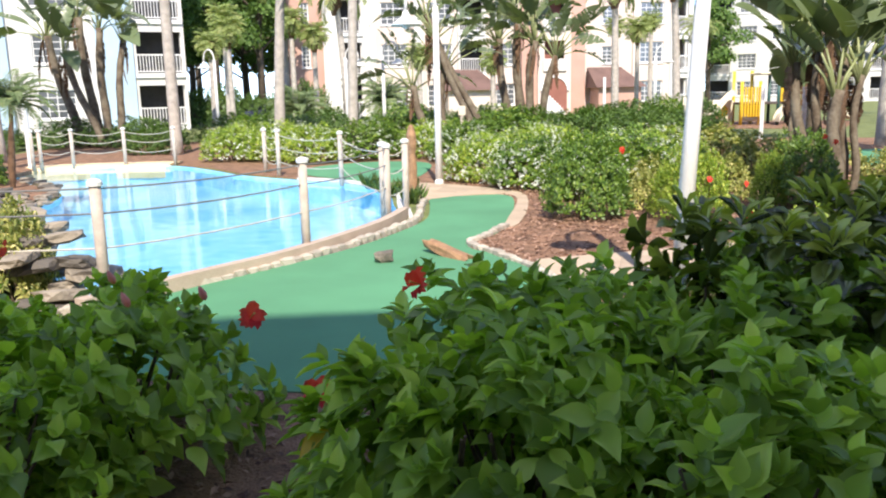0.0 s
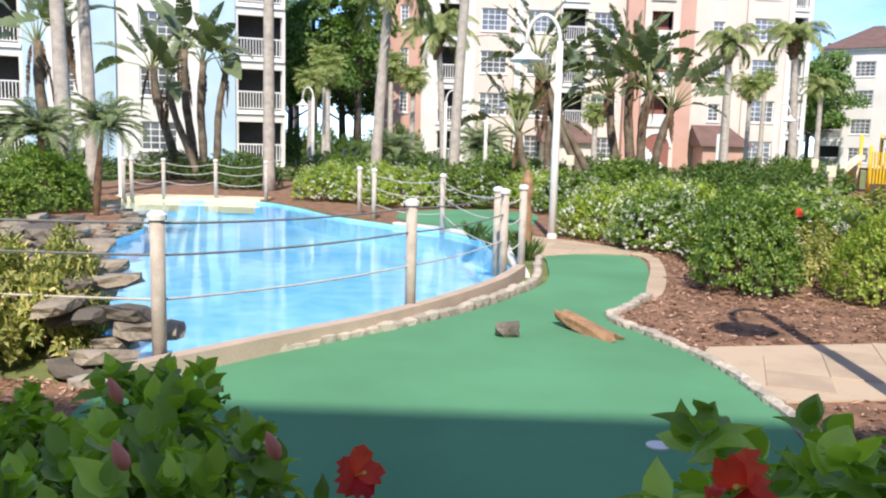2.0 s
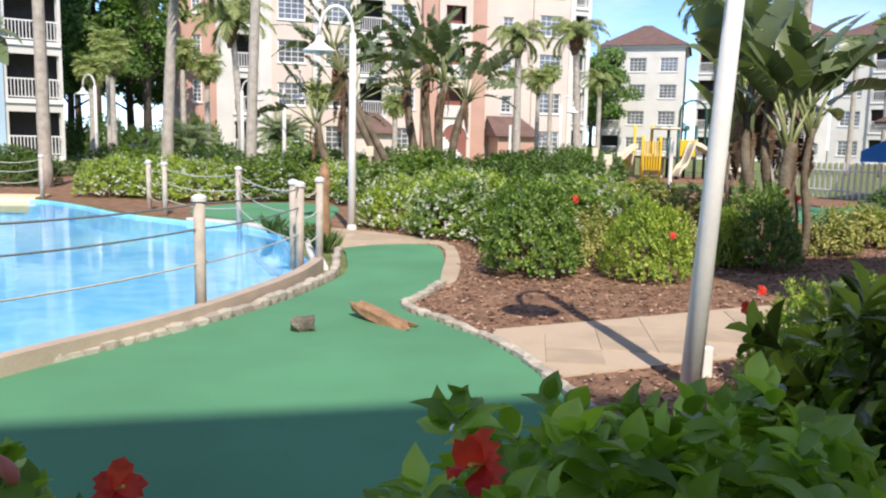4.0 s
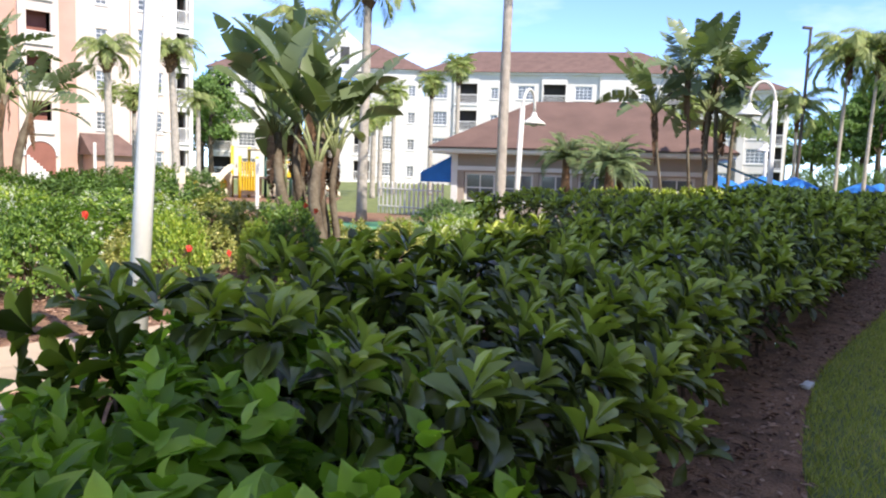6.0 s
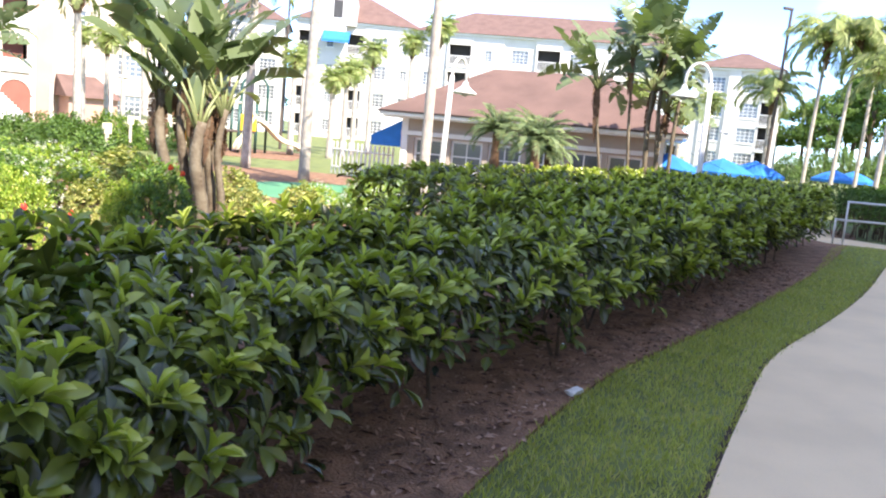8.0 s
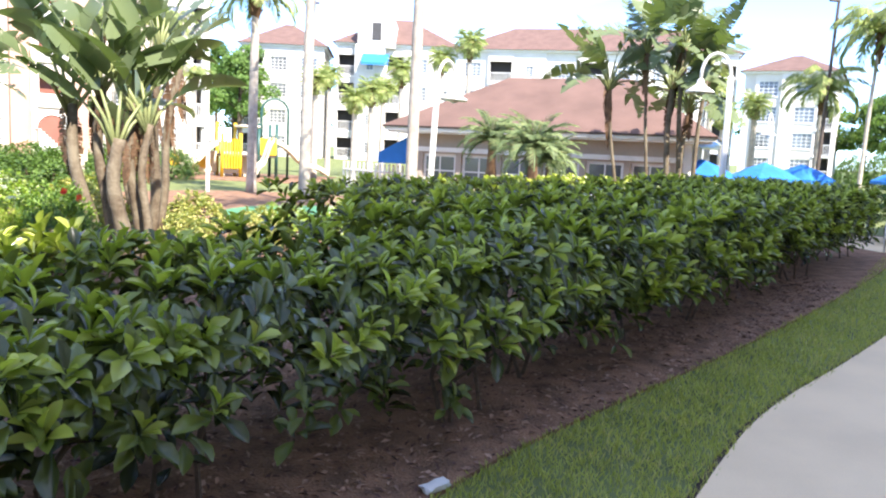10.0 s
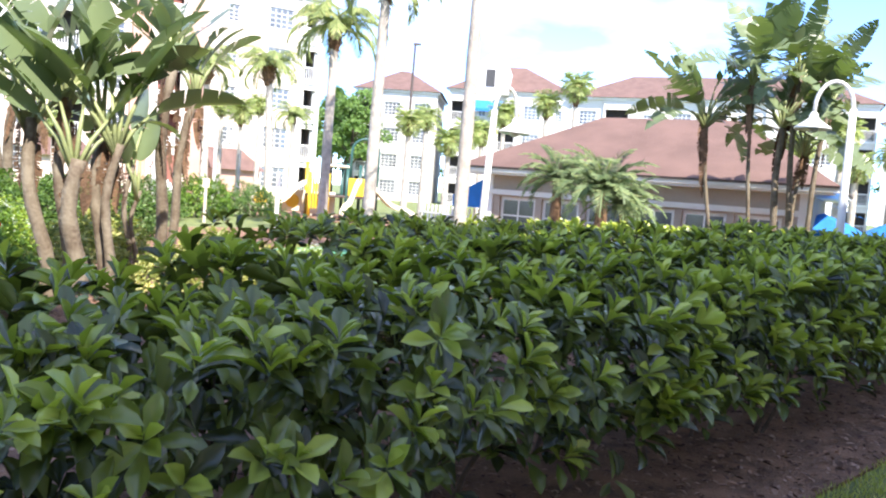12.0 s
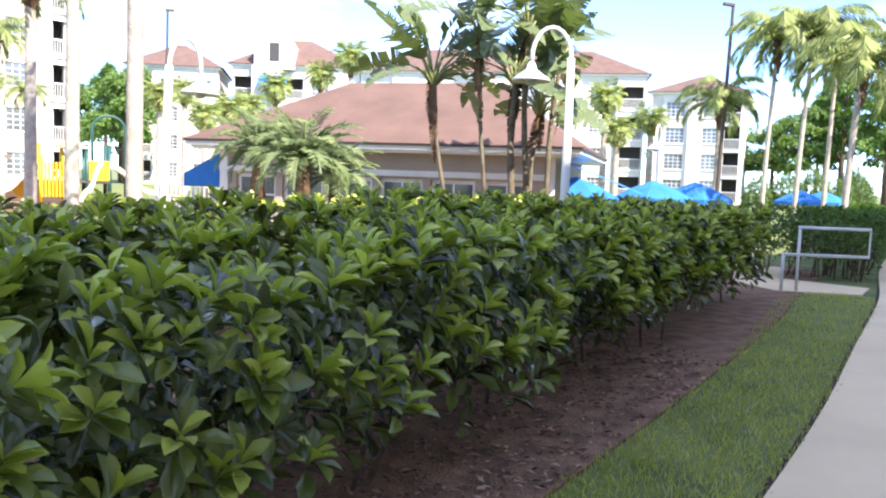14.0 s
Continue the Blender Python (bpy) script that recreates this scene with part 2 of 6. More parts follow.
# ---- mesh helpers ----
class Mesh:
    """Gathers vertices and faces of one mesh."""

    def __init__(self):
        self.v, self.f = [], []

    def add(self, verts, faces):
        n = len(self.v)
        self.v += [tuple(p) for p in verts]
        self.f += [tuple(n + i for i in f) for f in faces]
        return self

    def box(self, x0, x1, y0, y1, z0, z1, m=None):
        p = [Vector((x, y, z)) for z in (z0, z1) for y in (y0, y1) for x in (x0, x1)]
        if m is not None:
            p = [m @ q for q in p]
        return self.add(p, [(0, 2, 3, 1), (4, 5, 7, 6), (0, 1, 5, 4), (2, 6, 7, 3), (0, 4, 6, 2), (1, 3, 7, 5)])

    def cbox(self, x0, x1, y0, y1, z0, z1, c=0.01, m=None):
        """A box with chamfered edges."""
        bm = bmesh.new()
        bmesh.ops.create_cube(bm, size=1)
        for q in bm.verts:
            q.co = Vector(((x0 + x1) / 2 + q.co.x * (x1 - x0), (y0 + y1) / 2 + q.co.y * (y1 - y0), (z0 + z1) / 2 + q.co.z * (z1 - z0)))
        bmesh.ops.bevel(bm, geom=bm.edges[:], offset=c, segments=1, affect="EDGES")
        return self.bm(bm, m)

    def bm(self, bm, m=None):
        bm.verts.index_update()
        self.add([(m @ q.co) if m is not None else q.co.copy() for q in bm.verts], [[q.index for q in f.verts] for f in bm.faces])
        bm.free()
        return self

    def tube(self, path, radii, sides=8, cap=True):
        path = [Vector(p) for p in path]
        if not isinstance(radii, (list, tuple)):
            radii = [radii] * len(path)
        n0 = len(self.v)
        ref = Vector((1, 0, 0))
        for i, p in enumerate(path):
            d = (path[min(i + 1, len(path) - 1)] - path[max(i - 1, 0)]).normalized()
            a = (ref - d * ref.dot(d))
            if a.length < 0.05:
                a = Vector((0, 1, 0)) - d * d.y
            a.normalize()
            ref = a
            b = d.cross(a)
            for k in range(sides):
                t = 2 * math.pi * k / sides
                self.v.append(tuple(p + radii[i] * (math.cos(t) * a + math.sin(t) * b)))
        for i in range(len(path) - 1):
            for k in range(sides):
                q = n0 + i * sides
                self.f.append((q + k, q + (k + 1) % sides, q + sides + (k + 1) % sides, q + sides + k))
        if cap:
            self.f.append(tuple(n0 + k for k in reversed(range(sides))))
            self.f.append(tuple(n0 + (len(path) - 1) * sides + k for k in range(sides)))
        return self

    def lathe(self, profile, sides=16, x=0, y=0):
        n0 = len(self.v)
        for r, z in profile:
            for k in range(sides):
                t = 2 * math.pi * k / sides
                self.v.append((x + r * math.cos(t), y + r * math.sin(t), z))
        for i in range(len(profile) - 1):
            for k in range(sides):
                q = n0 + i * sides
                self.f.append((q + k, q + (k + 1) % sides, q + sides + (k + 1) % sides, q + sides + k))
        return self

    def prism(self, poly, z0, z1):
        n = len(poly)
        self.add([(x, y, z0) for x, y in poly] + [(x, y, z1) for x, y in poly],
                 [tuple(reversed(range(n))), tuple(range(n, 2 * n))] + [(i, (i + 1) % n, n + (i + 1) % n, n + i) for i in range(n)])
        return self

    def weld(self):
        """Joins vertices that lie on one another."""
        seen, index = {}, []
        for p in self.v:
            index.append(seen.setdefault(tuple(round(c, 4) for c in p), len(seen)))
        self.v = list(seen)
        self.f = [tuple(index[i] for i in f) for f in self.f]
        return self

    def data(self, name, material, smooth=False):
        me = bpy.data.meshes.new(name)
        me.from_pydata(self.v, [], self.f)
        if material:
            me.materials.append(material)
        if smooth:
            me.polygons.foreach_set("use_smooth", [True] * len(me.polygons))
        me.update()
        return me


def arrays(name, verts, faces, material, smooth=True):
    """A mesh from arrays of vertices (n, 3) and triangles (m, 3)."""
    me = bpy.data.meshes.new(name)
    me.vertices.add(len(verts))
    me.vertices.foreach_set("co", np.ascontiguousarray(verts, dtype=np.float32).ravel())
    me.loops.add(faces.size)
    me.loops.foreach_set("vertex_index", np.ascontiguousarray(faces, dtype=np.int32).ravel())
    me.polygons.add(len(faces))
    me.polygons.foreach_set("loop_start", np.arange(0, faces.size, faces.shape[1], dtype=np.int32))
    me.materials.append(material)
    me.update(calc_edges=True)
    if smooth:
        me.polygons.foreach_set("use_smooth", [True] * len(faces))
    me.validate()
    return me


def part(name, mesh, material=None, parent=None, label="", m=None, smooth=False):
    data = mesh.data(name, material, smooth) if isinstance(mesh, Mesh) else mesh
    ob = new(name, data)
    if parent is not None:
        ob.parent = parent
    if m is not None:
        ob.matrix_basis = m
    if label:
        ob["label"] = label
    return ob


def thing(name, label, category, m=None, group="", kind="", mesh=None, material=None, smooth=False):
    ob = part(name, mesh, material, None, "", m, smooth) if mesh is not None else new(name)
    if m is not None:
        ob.matrix_basis = m
    return tagged(ob, label, category, group, kind)


def structure(name, mesh, material, label, category, smooth=False):
    return tagged(part(name, mesh, material, smooth=smooth), label, category, "", "structure")


# ---- leaves ----
LEAF_OVATE = (np.array([(0, 0, 0), (0.25, 0, -0.02), (0.5, 0, -0.04), (0.76, 0, -0.08), (1, 0, -0.18)] + [(x, s * w, h) for s in (1, -1) for x, w, h in
                        ((0.08, 0.24, 0.04), (0.24, 0.43, 0.10), (0.42, 0.48, 0.08), (0.60, 0.38, 0.09), (0.78, 0.21, 0.0), (0.91, 0.08, -0.09))]),
              np.array([(0, 1, 5), (5, 1, 6), (6, 1, 7), (7, 1, 2), (7, 2, 8), (8, 2, 3), (8, 3, 9), (9, 3, 10), (10, 3, 4),
                        (0, 11, 1), (11, 12, 1), (12, 13, 1), (13, 2, 1), (13, 14, 2), (14, 3, 2), (14, 15, 3), (15, 16, 3), (16, 4, 3)]))
LEAF_SPOON = (np.array([(0, 0, 0), (0.4, 0, -0.03), (0.75, 0, -0.08), (1, 0, -0.15), (0.35, 0.28, 0.09), (0.66, 0.5, 0.10), (0.88, 0.32, -0.01),
                        (0.35, -0.28, 0.09), (0.66, -0.5, 0.10), (0.88, -0.32, -0.01)]),
              np.array([(0, 1, 4), (4, 1, 2), (4, 2, 5), (5, 2, 6), (6, 2, 3), (0, 7, 1), (7, 2, 1), (7, 8, 2), (8, 9, 2), (9, 3, 2)]))
LEAF_SMALL = (np.array([(0, 0, 0), (0.5, 0.5, 0.06), (1, 0, -0.08), (0.5, -0.5, 0.06)]), np.array([(0, 2, 1), (0, 3, 2)]))
PETAL = (np.array([(0, 0, 0), (0.30, 0.28, 0.10), (0.60, 0.40, 0.30), (0.90, 0.31, 0.02), (0.96, 0.20, 0.26), (1.06, 0, -0.06), (0.94, -0.22, 0.22), (0.88, -0.36, -0.08), (0.58, -0.42, 0.18), (0.30, -0.28, 0.06), (0.62, 0.05, 0.10)]),
         np.array([(0, 10, 1), (1, 10, 2), (2, 10, 3), (3, 10, 4), (4, 10, 5), (5, 10, 6), (6, 10, 7), (7, 10, 8), (8, 10, 9), (9, 10, 0)]))


def unit(a):
    return a / np.maximum(np.linalg.norm(a, axis=1, keepdims=True), 1e-6)


def blades(pos, along, up, length, width, template):
    """Vertices and triangles of many leaves."""
    tv, tf = template
    along = unit(along)
    side = unit(np.cross(up, along))
    top = np.cross(along, side)
    length, width = np.asarray(length)[:, None, None], np.asarray(width)[:, None, None]
    v = (pos[:, None, :] + tv[None, :, 0:1] * length * along[:, None, :] + tv[None, :, 1:2] * width * side[:, None, :]
         + tv[None, :, 2:3] * length * top[:, None, :])
    f = tf[None] + (np.arange(len(pos)) * len(tv))[:, None, None]
    return v.reshape(-1, 3), f.reshape(-1, 3)


def join(pieces):
    vs, fs, n = [], [], 0
    for v, f in pieces:
        vs.append(v), fs.append(f + n)
        n += len(v)
    return np.concatenate(vs), np.concatenate(fs)


def rosettes(pos, axis, count, length, width, template, spread=(35, 80)):
    """Whorls of leaves round each tip."""
    n = len(pos)
    axis = unit(axis)
    ref = np.tile(np.array([[0.3, 0.9, 0.1]]), (n, 1))
    a = unit(np.cross(axis, ref))
    b = np.cross(axis, a)
    out = []
    for k in range(count):
        ang = 2 * np.pi * (k * 0.382) + rng.uniform(0, 6.28, n) * 0.15 + rng.uniform(0, 6.28)
        tilt = np.radians(spread[0] + (spread[1] - spread[0]) * (k / max(count - 1, 1)) + rng.normal(0, 9, n))
        rad = a * np.cos(ang)[:, None] + b * np.sin(ang)[:, None]
        d = axis * np.cos(tilt)[:, None] + rad * np.sin(tilt)[:, None]
        up = axis * np.sin(tilt)[:, None] - rad * np.cos(tilt)[:, None] + rng.normal(0, 0.18, (n, 3))
        s = rng.uniform(0.65, 1.15, n) * (0.6 + 0.4 * min(1, (k + 2) / count))
        out.append(blades(pos - axis * 0.012 * k, d, up, length * s, width * s, template))
    return join(out)


def bump3(p, f, seed=0.0):
    return np.sin(p[:, 0] * f + seed) * np.cos(p[:, 1] * f * 1.13 + seed * 2) + 0.6 * np.sin(p[:, 0] * f * 2.3 + p[:, 1] * f * 1.9 + p[:, 2] * f * 2 + seed)


def dome_points(n, rx, ry, h, z0=0.05, low=0.0):
    """Points on and just inside a shrub's lumpy dome, with outward normals."""
    d = unit(rng.normal(0, 1, (n, 3)))
    d[:, 2] = np.abs(d[:, 2]) if low == 0 else d[:, 2]
    depth = 1 - np.abs(rng.normal(0, 0.13, n))
    p = d * np.array([rx, ry, h - z0]) * depth[:, None]
    p *= (1 + 0.10 * bump3(d * 3.0, 1.7, rng.uniform(0, 9)))[:, None]
    p[:, 2] += z0
    return p, d


def shrub_mesh(name, n, rx, ry, h, material, length, width, template=LEAF_SMALL, per=5, spread=(30, 85), z0=0.05):
    p, d = dome_points(n, rx, ry, h, z0)
    axis = d + np.array([0, 0, 0.7]) + rng.normal(0, 0.25, (n, 3))
    v, f = rosettes(p, axis, per, length, width, template, spread)
    return arrays(name, v, f, material)


def stems_mesh(n, rx, ry, h):
    m = Mesh()
    for _ in range(n):
        a, r = rng.uniform(0, 6.28), rng.uniform(0.1, 0.8)
        x, y = r * rx * math.cos(a), r * ry * math.sin(a)
        m.tube([(x * 0.35, y * 0.35, -0.03), (x * 0.6, y * 0.6, h * 0.35), (x, y, h * rng.uniform(0.6, 0.85))], [0.013, 0.010, 0.005], 5)
    return m


# ---- ground ----
def spline(pts, n=8, closed=False):
    """A smooth line through the points."""
    out, k = [], len(pts)
    for i in range(k if closed else k - 1):
        if closed:
            p = [pts[(i + j - 1) % k] for j in range(4)]
        else:
            p = [pts[max(0, min(k - 1, i + j - 1))] for j in range(4)]
        for s in range(n):
            t = s / n
            out.append(tuple(0.5 * (2 * p[1][c] + (p[2][c] - p[0][c]) * t + (2 * p[0][c] - 5 * p[1][c] + 4 * p[2][c] - p[3][c]) * t * t
                                    + (3 * p[1][c] - p[0][c] - 3 * p[2][c] + p[3][c]) * t ** 3) for c in range(2)))
    if not closed:
        out.append(tuple(pts[-1]))
    return out


def sheet(poly, z, thick=0.03):
    """A flat slab with that outline."""
    bm = bmesh.new()
    top = [bm.verts.new((x, y, z)) for x, y in poly]
    face = bm.faces.new(top)
    ext = bmesh.ops.extrude_face_region(bm, geom=[face])
    for q in ext["geom"]:
        if isinstance(q, bmesh.types.BMVert):
            q.co.z = z - thick
    bmesh.ops.recalc_face_normals(bm, faces=bm.faces[:])
    bmesh.ops.triangulate(bm, faces=[f for f in bm.faces if len(f.verts) > 4])
    return Mesh().bm(bm)


def inside(pts, poly):
    """Which of the points (n, 2) lie in the outline."""
    x, y = pts[:, 0], pts[:, 1]
    c = np.zeros(len(pts), bool)
    for (x0, y0), (x1, y1) in zip(poly, poly[1:] + poly[:1]):
        hit = ((y0 > y) != (y1 > y)) & (x < (x1 - x0) * (y - y0) / (y1 - y0 + 1e-12) + x0)
        c ^= hit
    return c


POOL = spline([(-4.15, 3.45), (-3.85, 4.35), (-3.4, 5.6), (-3.12, 7.3), (-3.2, 8.6), (-3.6, 9.6), (-4.3, 11.3), (-5.6, 12.7), (-6.8, 13.2), (-8.5, 14.1),
               (-10.2, 15.5), (-11.7, 16.35), (-13.4, 15.95), (-15.0, 15.1), (-14.1, 13.5), (-11.9, 11.9), (-10.2, 10.6), (-9.3, 9.0), (-8.7, 7.6), (-7.0, 6.0),
               (-5.9, 4.9), (-5.0, 4.1)], 5, True)
outer = [(-900, -900), (900, -900), (900, 900), (-900, 900)]
bm = bmesh.new()
loops = []
for ring in (outer, POOL):
    vs = [bm.verts.new((x, y, 0)) for x, y in ring]
    loops += [bm.edges.new((vs[i], vs[(i + 1) % len(vs)])) for i in range(len(vs))]
bmesh.ops.triangle_fill(bm, use_beauty=True, edges=loops)
for f in bm.faces:
    if f.normal.z < 0:
        f.normal_flip()
structure("ground", Mesh().bm(bm), M_GRASS, "green lawn ground reaching the far trees", "ground")

MULCH_BED = spline([(-0.6, 4.25), (-0.95, 5.4), (-1.44, 6.1), (-1.84, 6.6), (-1.66, 7.7), (-1.9, 10.1), (-2.2, 11.0), (-3.0, 12.0), (-3.6, 12.6), (-3.0, 17), (3, 26), (10, 24),
                    (16, 18), (19.5, 15.5), (15.6, 11.75), (12.0, 8.85), (8.4, 6.2), (6.2, 4.7), (4.95, 3.78), (3.45, 2.35), (2.2, 0.8), (1.2, 0.1), (-0.6, -0.15),
                    (-3.0, -0.2), (-5.2, 0.2), (-5.4, 2.6), (-4.4, 3.3), (-2.6, 2.6)], 5, True)
structure("mulch_bed", sheet(MULCH_BED, 0.022, 0.06), M_MULCH, "reddish brown bark mulch bed under the shrubs", "mulch")
structure("island_mulch", sheet(spline([(-14.7, 15.0), (-13.7, 13.3), (-12.0, 11.8), (-10.35, 10.5), (-9.45, 8.9), (-8.8, 7.4), (-7.2, 5.9), (-6.0, 4.6), (-6.6, 2.6), (-12, 4), (-17, 9), (-17.5, 15.5)], 4, True), 0.06, 0.1), M_MULCH,
          "bare brown mulch beside the pool", "mulch")
structure("far_mulch", sheet([(-19, 17), (-16, 16.0), (-15.2, 15.35), (-13.5, 16.12), (-11.6, 16.55), (-10.1, 15.65), (-8.5, 14.25), (-7.0, 13.45), (-5.6, 12.85), (-3.9, 12.4), (-2.5, 17), (-2, 26), (-22, 27)], 0.016, 0.03), M_MULCH, "brown mulch bed behind the rope fence", "mulch")
structure("playground_mulch", sheet([(2.2, 33.6), (7.4, 32.2), (9.6, 40), (1, 42)], 0.02, 0.04), M_MULCH, "brown mulch under the playground", "mulch")

WALK_L = [(2.0, -0.9), (3.0, 0.45), (4.6, 2.05), (5.75, 3.15), (7.1, 4.36), (8.75, 5.45), (10.15, 6.4), (11.8, 7.6), (14.0, 9.3), (17.3, 11.85), (22, 15.8), (30, 21.8), (44, 32)]
WALK_R = [(47, 32), (32.5, 21.8), (23.6, 14.8), (19.6, 11.7), (16, 8.8), (13, 6.3), (10.6, 4.7), (8.3, 3.2), (6.6, 1.6), (5.3, -0.3), (4.2, -2.2), (-6, -2.6), (-6, -0.9)]
walkpoly = spline(WALK_L, 5) + spline(WALK_R, 5)
structure("pavement", sheet(walkpoly, 0.03, 0.08), M_CONC, "pale grey concrete pavement curving along the lawn", "pavement")
M_EDGE = mat("dark_brown_edge", (0.075, 0.05, 0.035), 0.95, var=0.25, scale=9, fine=70, bump=0.8)
structure("cross_path", sheet([(17.3, 12.15), (18.15, 12.75), (17.6, 14.0), (19.2, 15.6), (18.4, 16.2), (16.4, 13.9), (16.25, 12.75)], 0.026, 0.06), M_CONC, "concrete path branching off to the pool gate", "pavement")

CARPET = spline([(-0.5, 4.3), (-0.93, 5.45), (-1.43, 6.1), (-1.82, 6.58), (-1.62, 7.7), (-1.86, 10.0), (-2.15, 10.85), (-2.7, 10.75), (-3.2, 10.3), (-3.05, 9.6), (-2.75, 8.3), (-2.82, 7.2),
                 (-3.05, 6.1), (-3.45, 5.1), (-3.9, 4.1), (-4.1, 3.0), (-3.2, 2.3), (-1.6, 2.2), (-0.4, 2.7)], 5, True)
structure("putting_green", sheet(CARPET, 0.03, 0.05), M_GREEN, "worn green miniature golf carpet", "putting green")
structure("far_putting_green", sheet(spline([(-7.2, 14.3), (-5.6, 13.0), (-4.6, 12.6), (-4.4, 14.0), (-5.0, 16.8), (-6.4, 17.2), (-7.4, 16)], 4, True), 0.03, 0.05), M_GREEN,
          "green miniature golf carpet behind the rope fence", "putting green")
structure("back_putting_green", sheet(spline([(5.2, 15.5), (8.5, 15.2), (9.8, 17.5), (8.0, 20.5), (5.0, 20.5), (3.8, 18)], 4, True), 0.03, 0.05), M_GREEN,
          "green miniature golf carpet before the playground", "putting green")
cup = thing("golf_cup", "white rimmed golf hole cup in the green", "golf hole", pose(-1.13, 3.68, 0.03))
part("rim", Mesh().lathe([(0.06, 0.0), (0.06, 0.008), (0.045, 0.010), (0.0, 0.010)], 20), M_WHITE, cup)

# ---- pool ----
basin = Mesh()
bm = bmesh.new()
bv = [bm.verts.new((x, y, -0.42)) for x, y in POOL]
bm.faces.new(bv)
bmesh.ops.triangulate(bm, faces=bm.faces[:])
for f in bm.faces:
    if f.normal.z < 0:
        f.normal_flip()
basin.bm(bm)
n = len(POOL)
basin.add([(x, y, -0.42) for x, y in POOL] + [(x, y, 0.0) for x, y in POOL], [(i, (i + 1) % n, n + (i + 1) % n, n + i) for i in range(n)])
structure("pool_basin", basin, M_POOL, "bright blue painted pool basin", "pool")
bm = bmesh.new()
bm.faces.new([bm.verts.new((x, y, -0.05)) for x, y in POOL])
bmesh.ops.triangulate(bm, faces=bm.faces[:])
for f in bm.faces:
    if f.normal.z < 0:
        f.normal_flip()
structure("water", Mesh().bm(bm), M_WATER, "clear still pool water", "water")


def ribbon(line, w, z0, z1, side=1):
    """A low wall along a line, w wide to one side."""
    m = Mesh()
    k = len(line)
    ins, out = [], []
    for i, (x, y) in enumerate(line):
        a, b = line[max(i - 1, 0)], line[min(i + 1, k - 1)]
        d = Vector((b[0] - a[0], b[1] - a[1])).normalized()
        ins.append((x, y)), out.append((x + side * d.y * w, y - side * d.x * w))
    for i in range(k - 1):
        q = [ins[i], ins[i + 1], out[i + 1], out[i]]
        m.add([(x, y, z0) for x, y in q] + [(x, y, z1) for x, y in q],
              [(4, 5, 6, 7), (0, 1, 5, 4), (2, 3, 7, 6)] + ([(0, 4, 7, 3)] if i == 0 else []) + ([(1, 2, 6, 5)] if i == k - 2 else []))
    return m


near_rim = spline([(-4.2, 3.4), (-3.88, 4.3), (-3.42, 5.6), (-3.14, 7.3), (-3.16, 8.5)], 8)
structure("pool_coping", ribbon(near_rim, 0.11, -0.3, 0.15), M_BOARD, "tan painted coping board along the pool", "pool edge")
far_rim = spline([(-15.0, 15.12), (-13.4, 15.97), (-11.7, 16.38)], 6)
structure("far_pool_deck", ribbon(far_rim, -0.9, -0.3, 0.05), M_CONC, "pale deck strip behind the pool", "pool edge")
# narrow dark brown strip along the pavement's lawn side
structure("lawn_edge", ribbon(spline(WALK_L[1:11], 6), -0.045, -0.03, 0.014), M_EDGE, "thin dark brown edge between lawn and pavement", "lawn edge")
right_rim = spline([(-3.16, 8.5), (-3.55, 9.6), (-4.2, 11.3), (-5.5, 12.65), (-6.8, 13.25)], 6)
structure("pool_rim", ribbon(right_rim, 0.16, -0.3, 0.04), M_WHITE, "white painted pool rim", "pool edge")


def rock_mesh(name, sx, sy, sz, seed, material, cuts=2):
    bm = bmesh.new()
    bmesh.ops.create_icosphere(bm, subdivisions=cuts, radius=0.5)
    for q in bm.verts:
        d = q.co.normalized()
        w = 1 + 0.35 * noise.noise(d * 1.9 + Vector((seed, seed * 1.7, 0)))
        c = Vector([math.copysign(min(abs(v) * 1.45, 0.5), v) for v in q.co])
        q.co = Vector((c.x * sx, c.y * sy, c.z * sz)) * w
    return Mesh().bm(bm).data(name, material, False)


STONES = [rock_mesh("stone", 0.25, 0.16, 0.17, s * 3.1, M_STONE, 1) for s in range(6)]
SLABS = [rock_mesh("rock", 1, 0.75, 0.35, s * 5.7 + 1, M_ROCK, 2) for s in range(6)]


def stone_row(name, line, label, step=0.21, z=0.05, s=1.0):
    kerb = thing(name, label, "kerb", kind="structure")
    left, i = 0.0, 0
    for a, b in zip(line, line[1:]):
        d = Vector((b[0] - a[0], b[1] - a[1]))
        while left < d.length:
            p = Vector(a) + d.normalized() * left
            yaw = math.degrees(math.atan2(d.y, d.x)) + random.uniform(-6, 6)
            k = s * random.uniform(0.85, 1.12)
            part("stone", STONES[i % 6], None, kerb, m=pose(p.x, p.y, z + random.uniform(-0.012, 0.012), 0, 0, yaw) @ Matrix.Diagonal((k, k, k, 1)))
            left += step * s
            i += 1
        left -= d.length
    return kerb


stone_row("pool_kerb", spline([(-4.35, 3.3), (-4.02, 3.95), (-3.62, 4.75), (-3.25, 5.7), (-2.98, 6.85), (-2.86, 8.1), (-3.1, 9.3), (-3.25, 10.0)], 6), "rough pale stone kerb round the pool", 0.21, 0.035, 0.68)
stone_row("bed_kerb", spline([(-0.4, 4.15), (-0.55, 4.6), (-0.92, 5.45), (-1.43, 6.12), (-1.82, 6.64), (-1.74, 7.1), (-1.62, 7.8)], 6), "rough pale stone kerb of the mulch bed", 0.19, 0.03, 0.58)

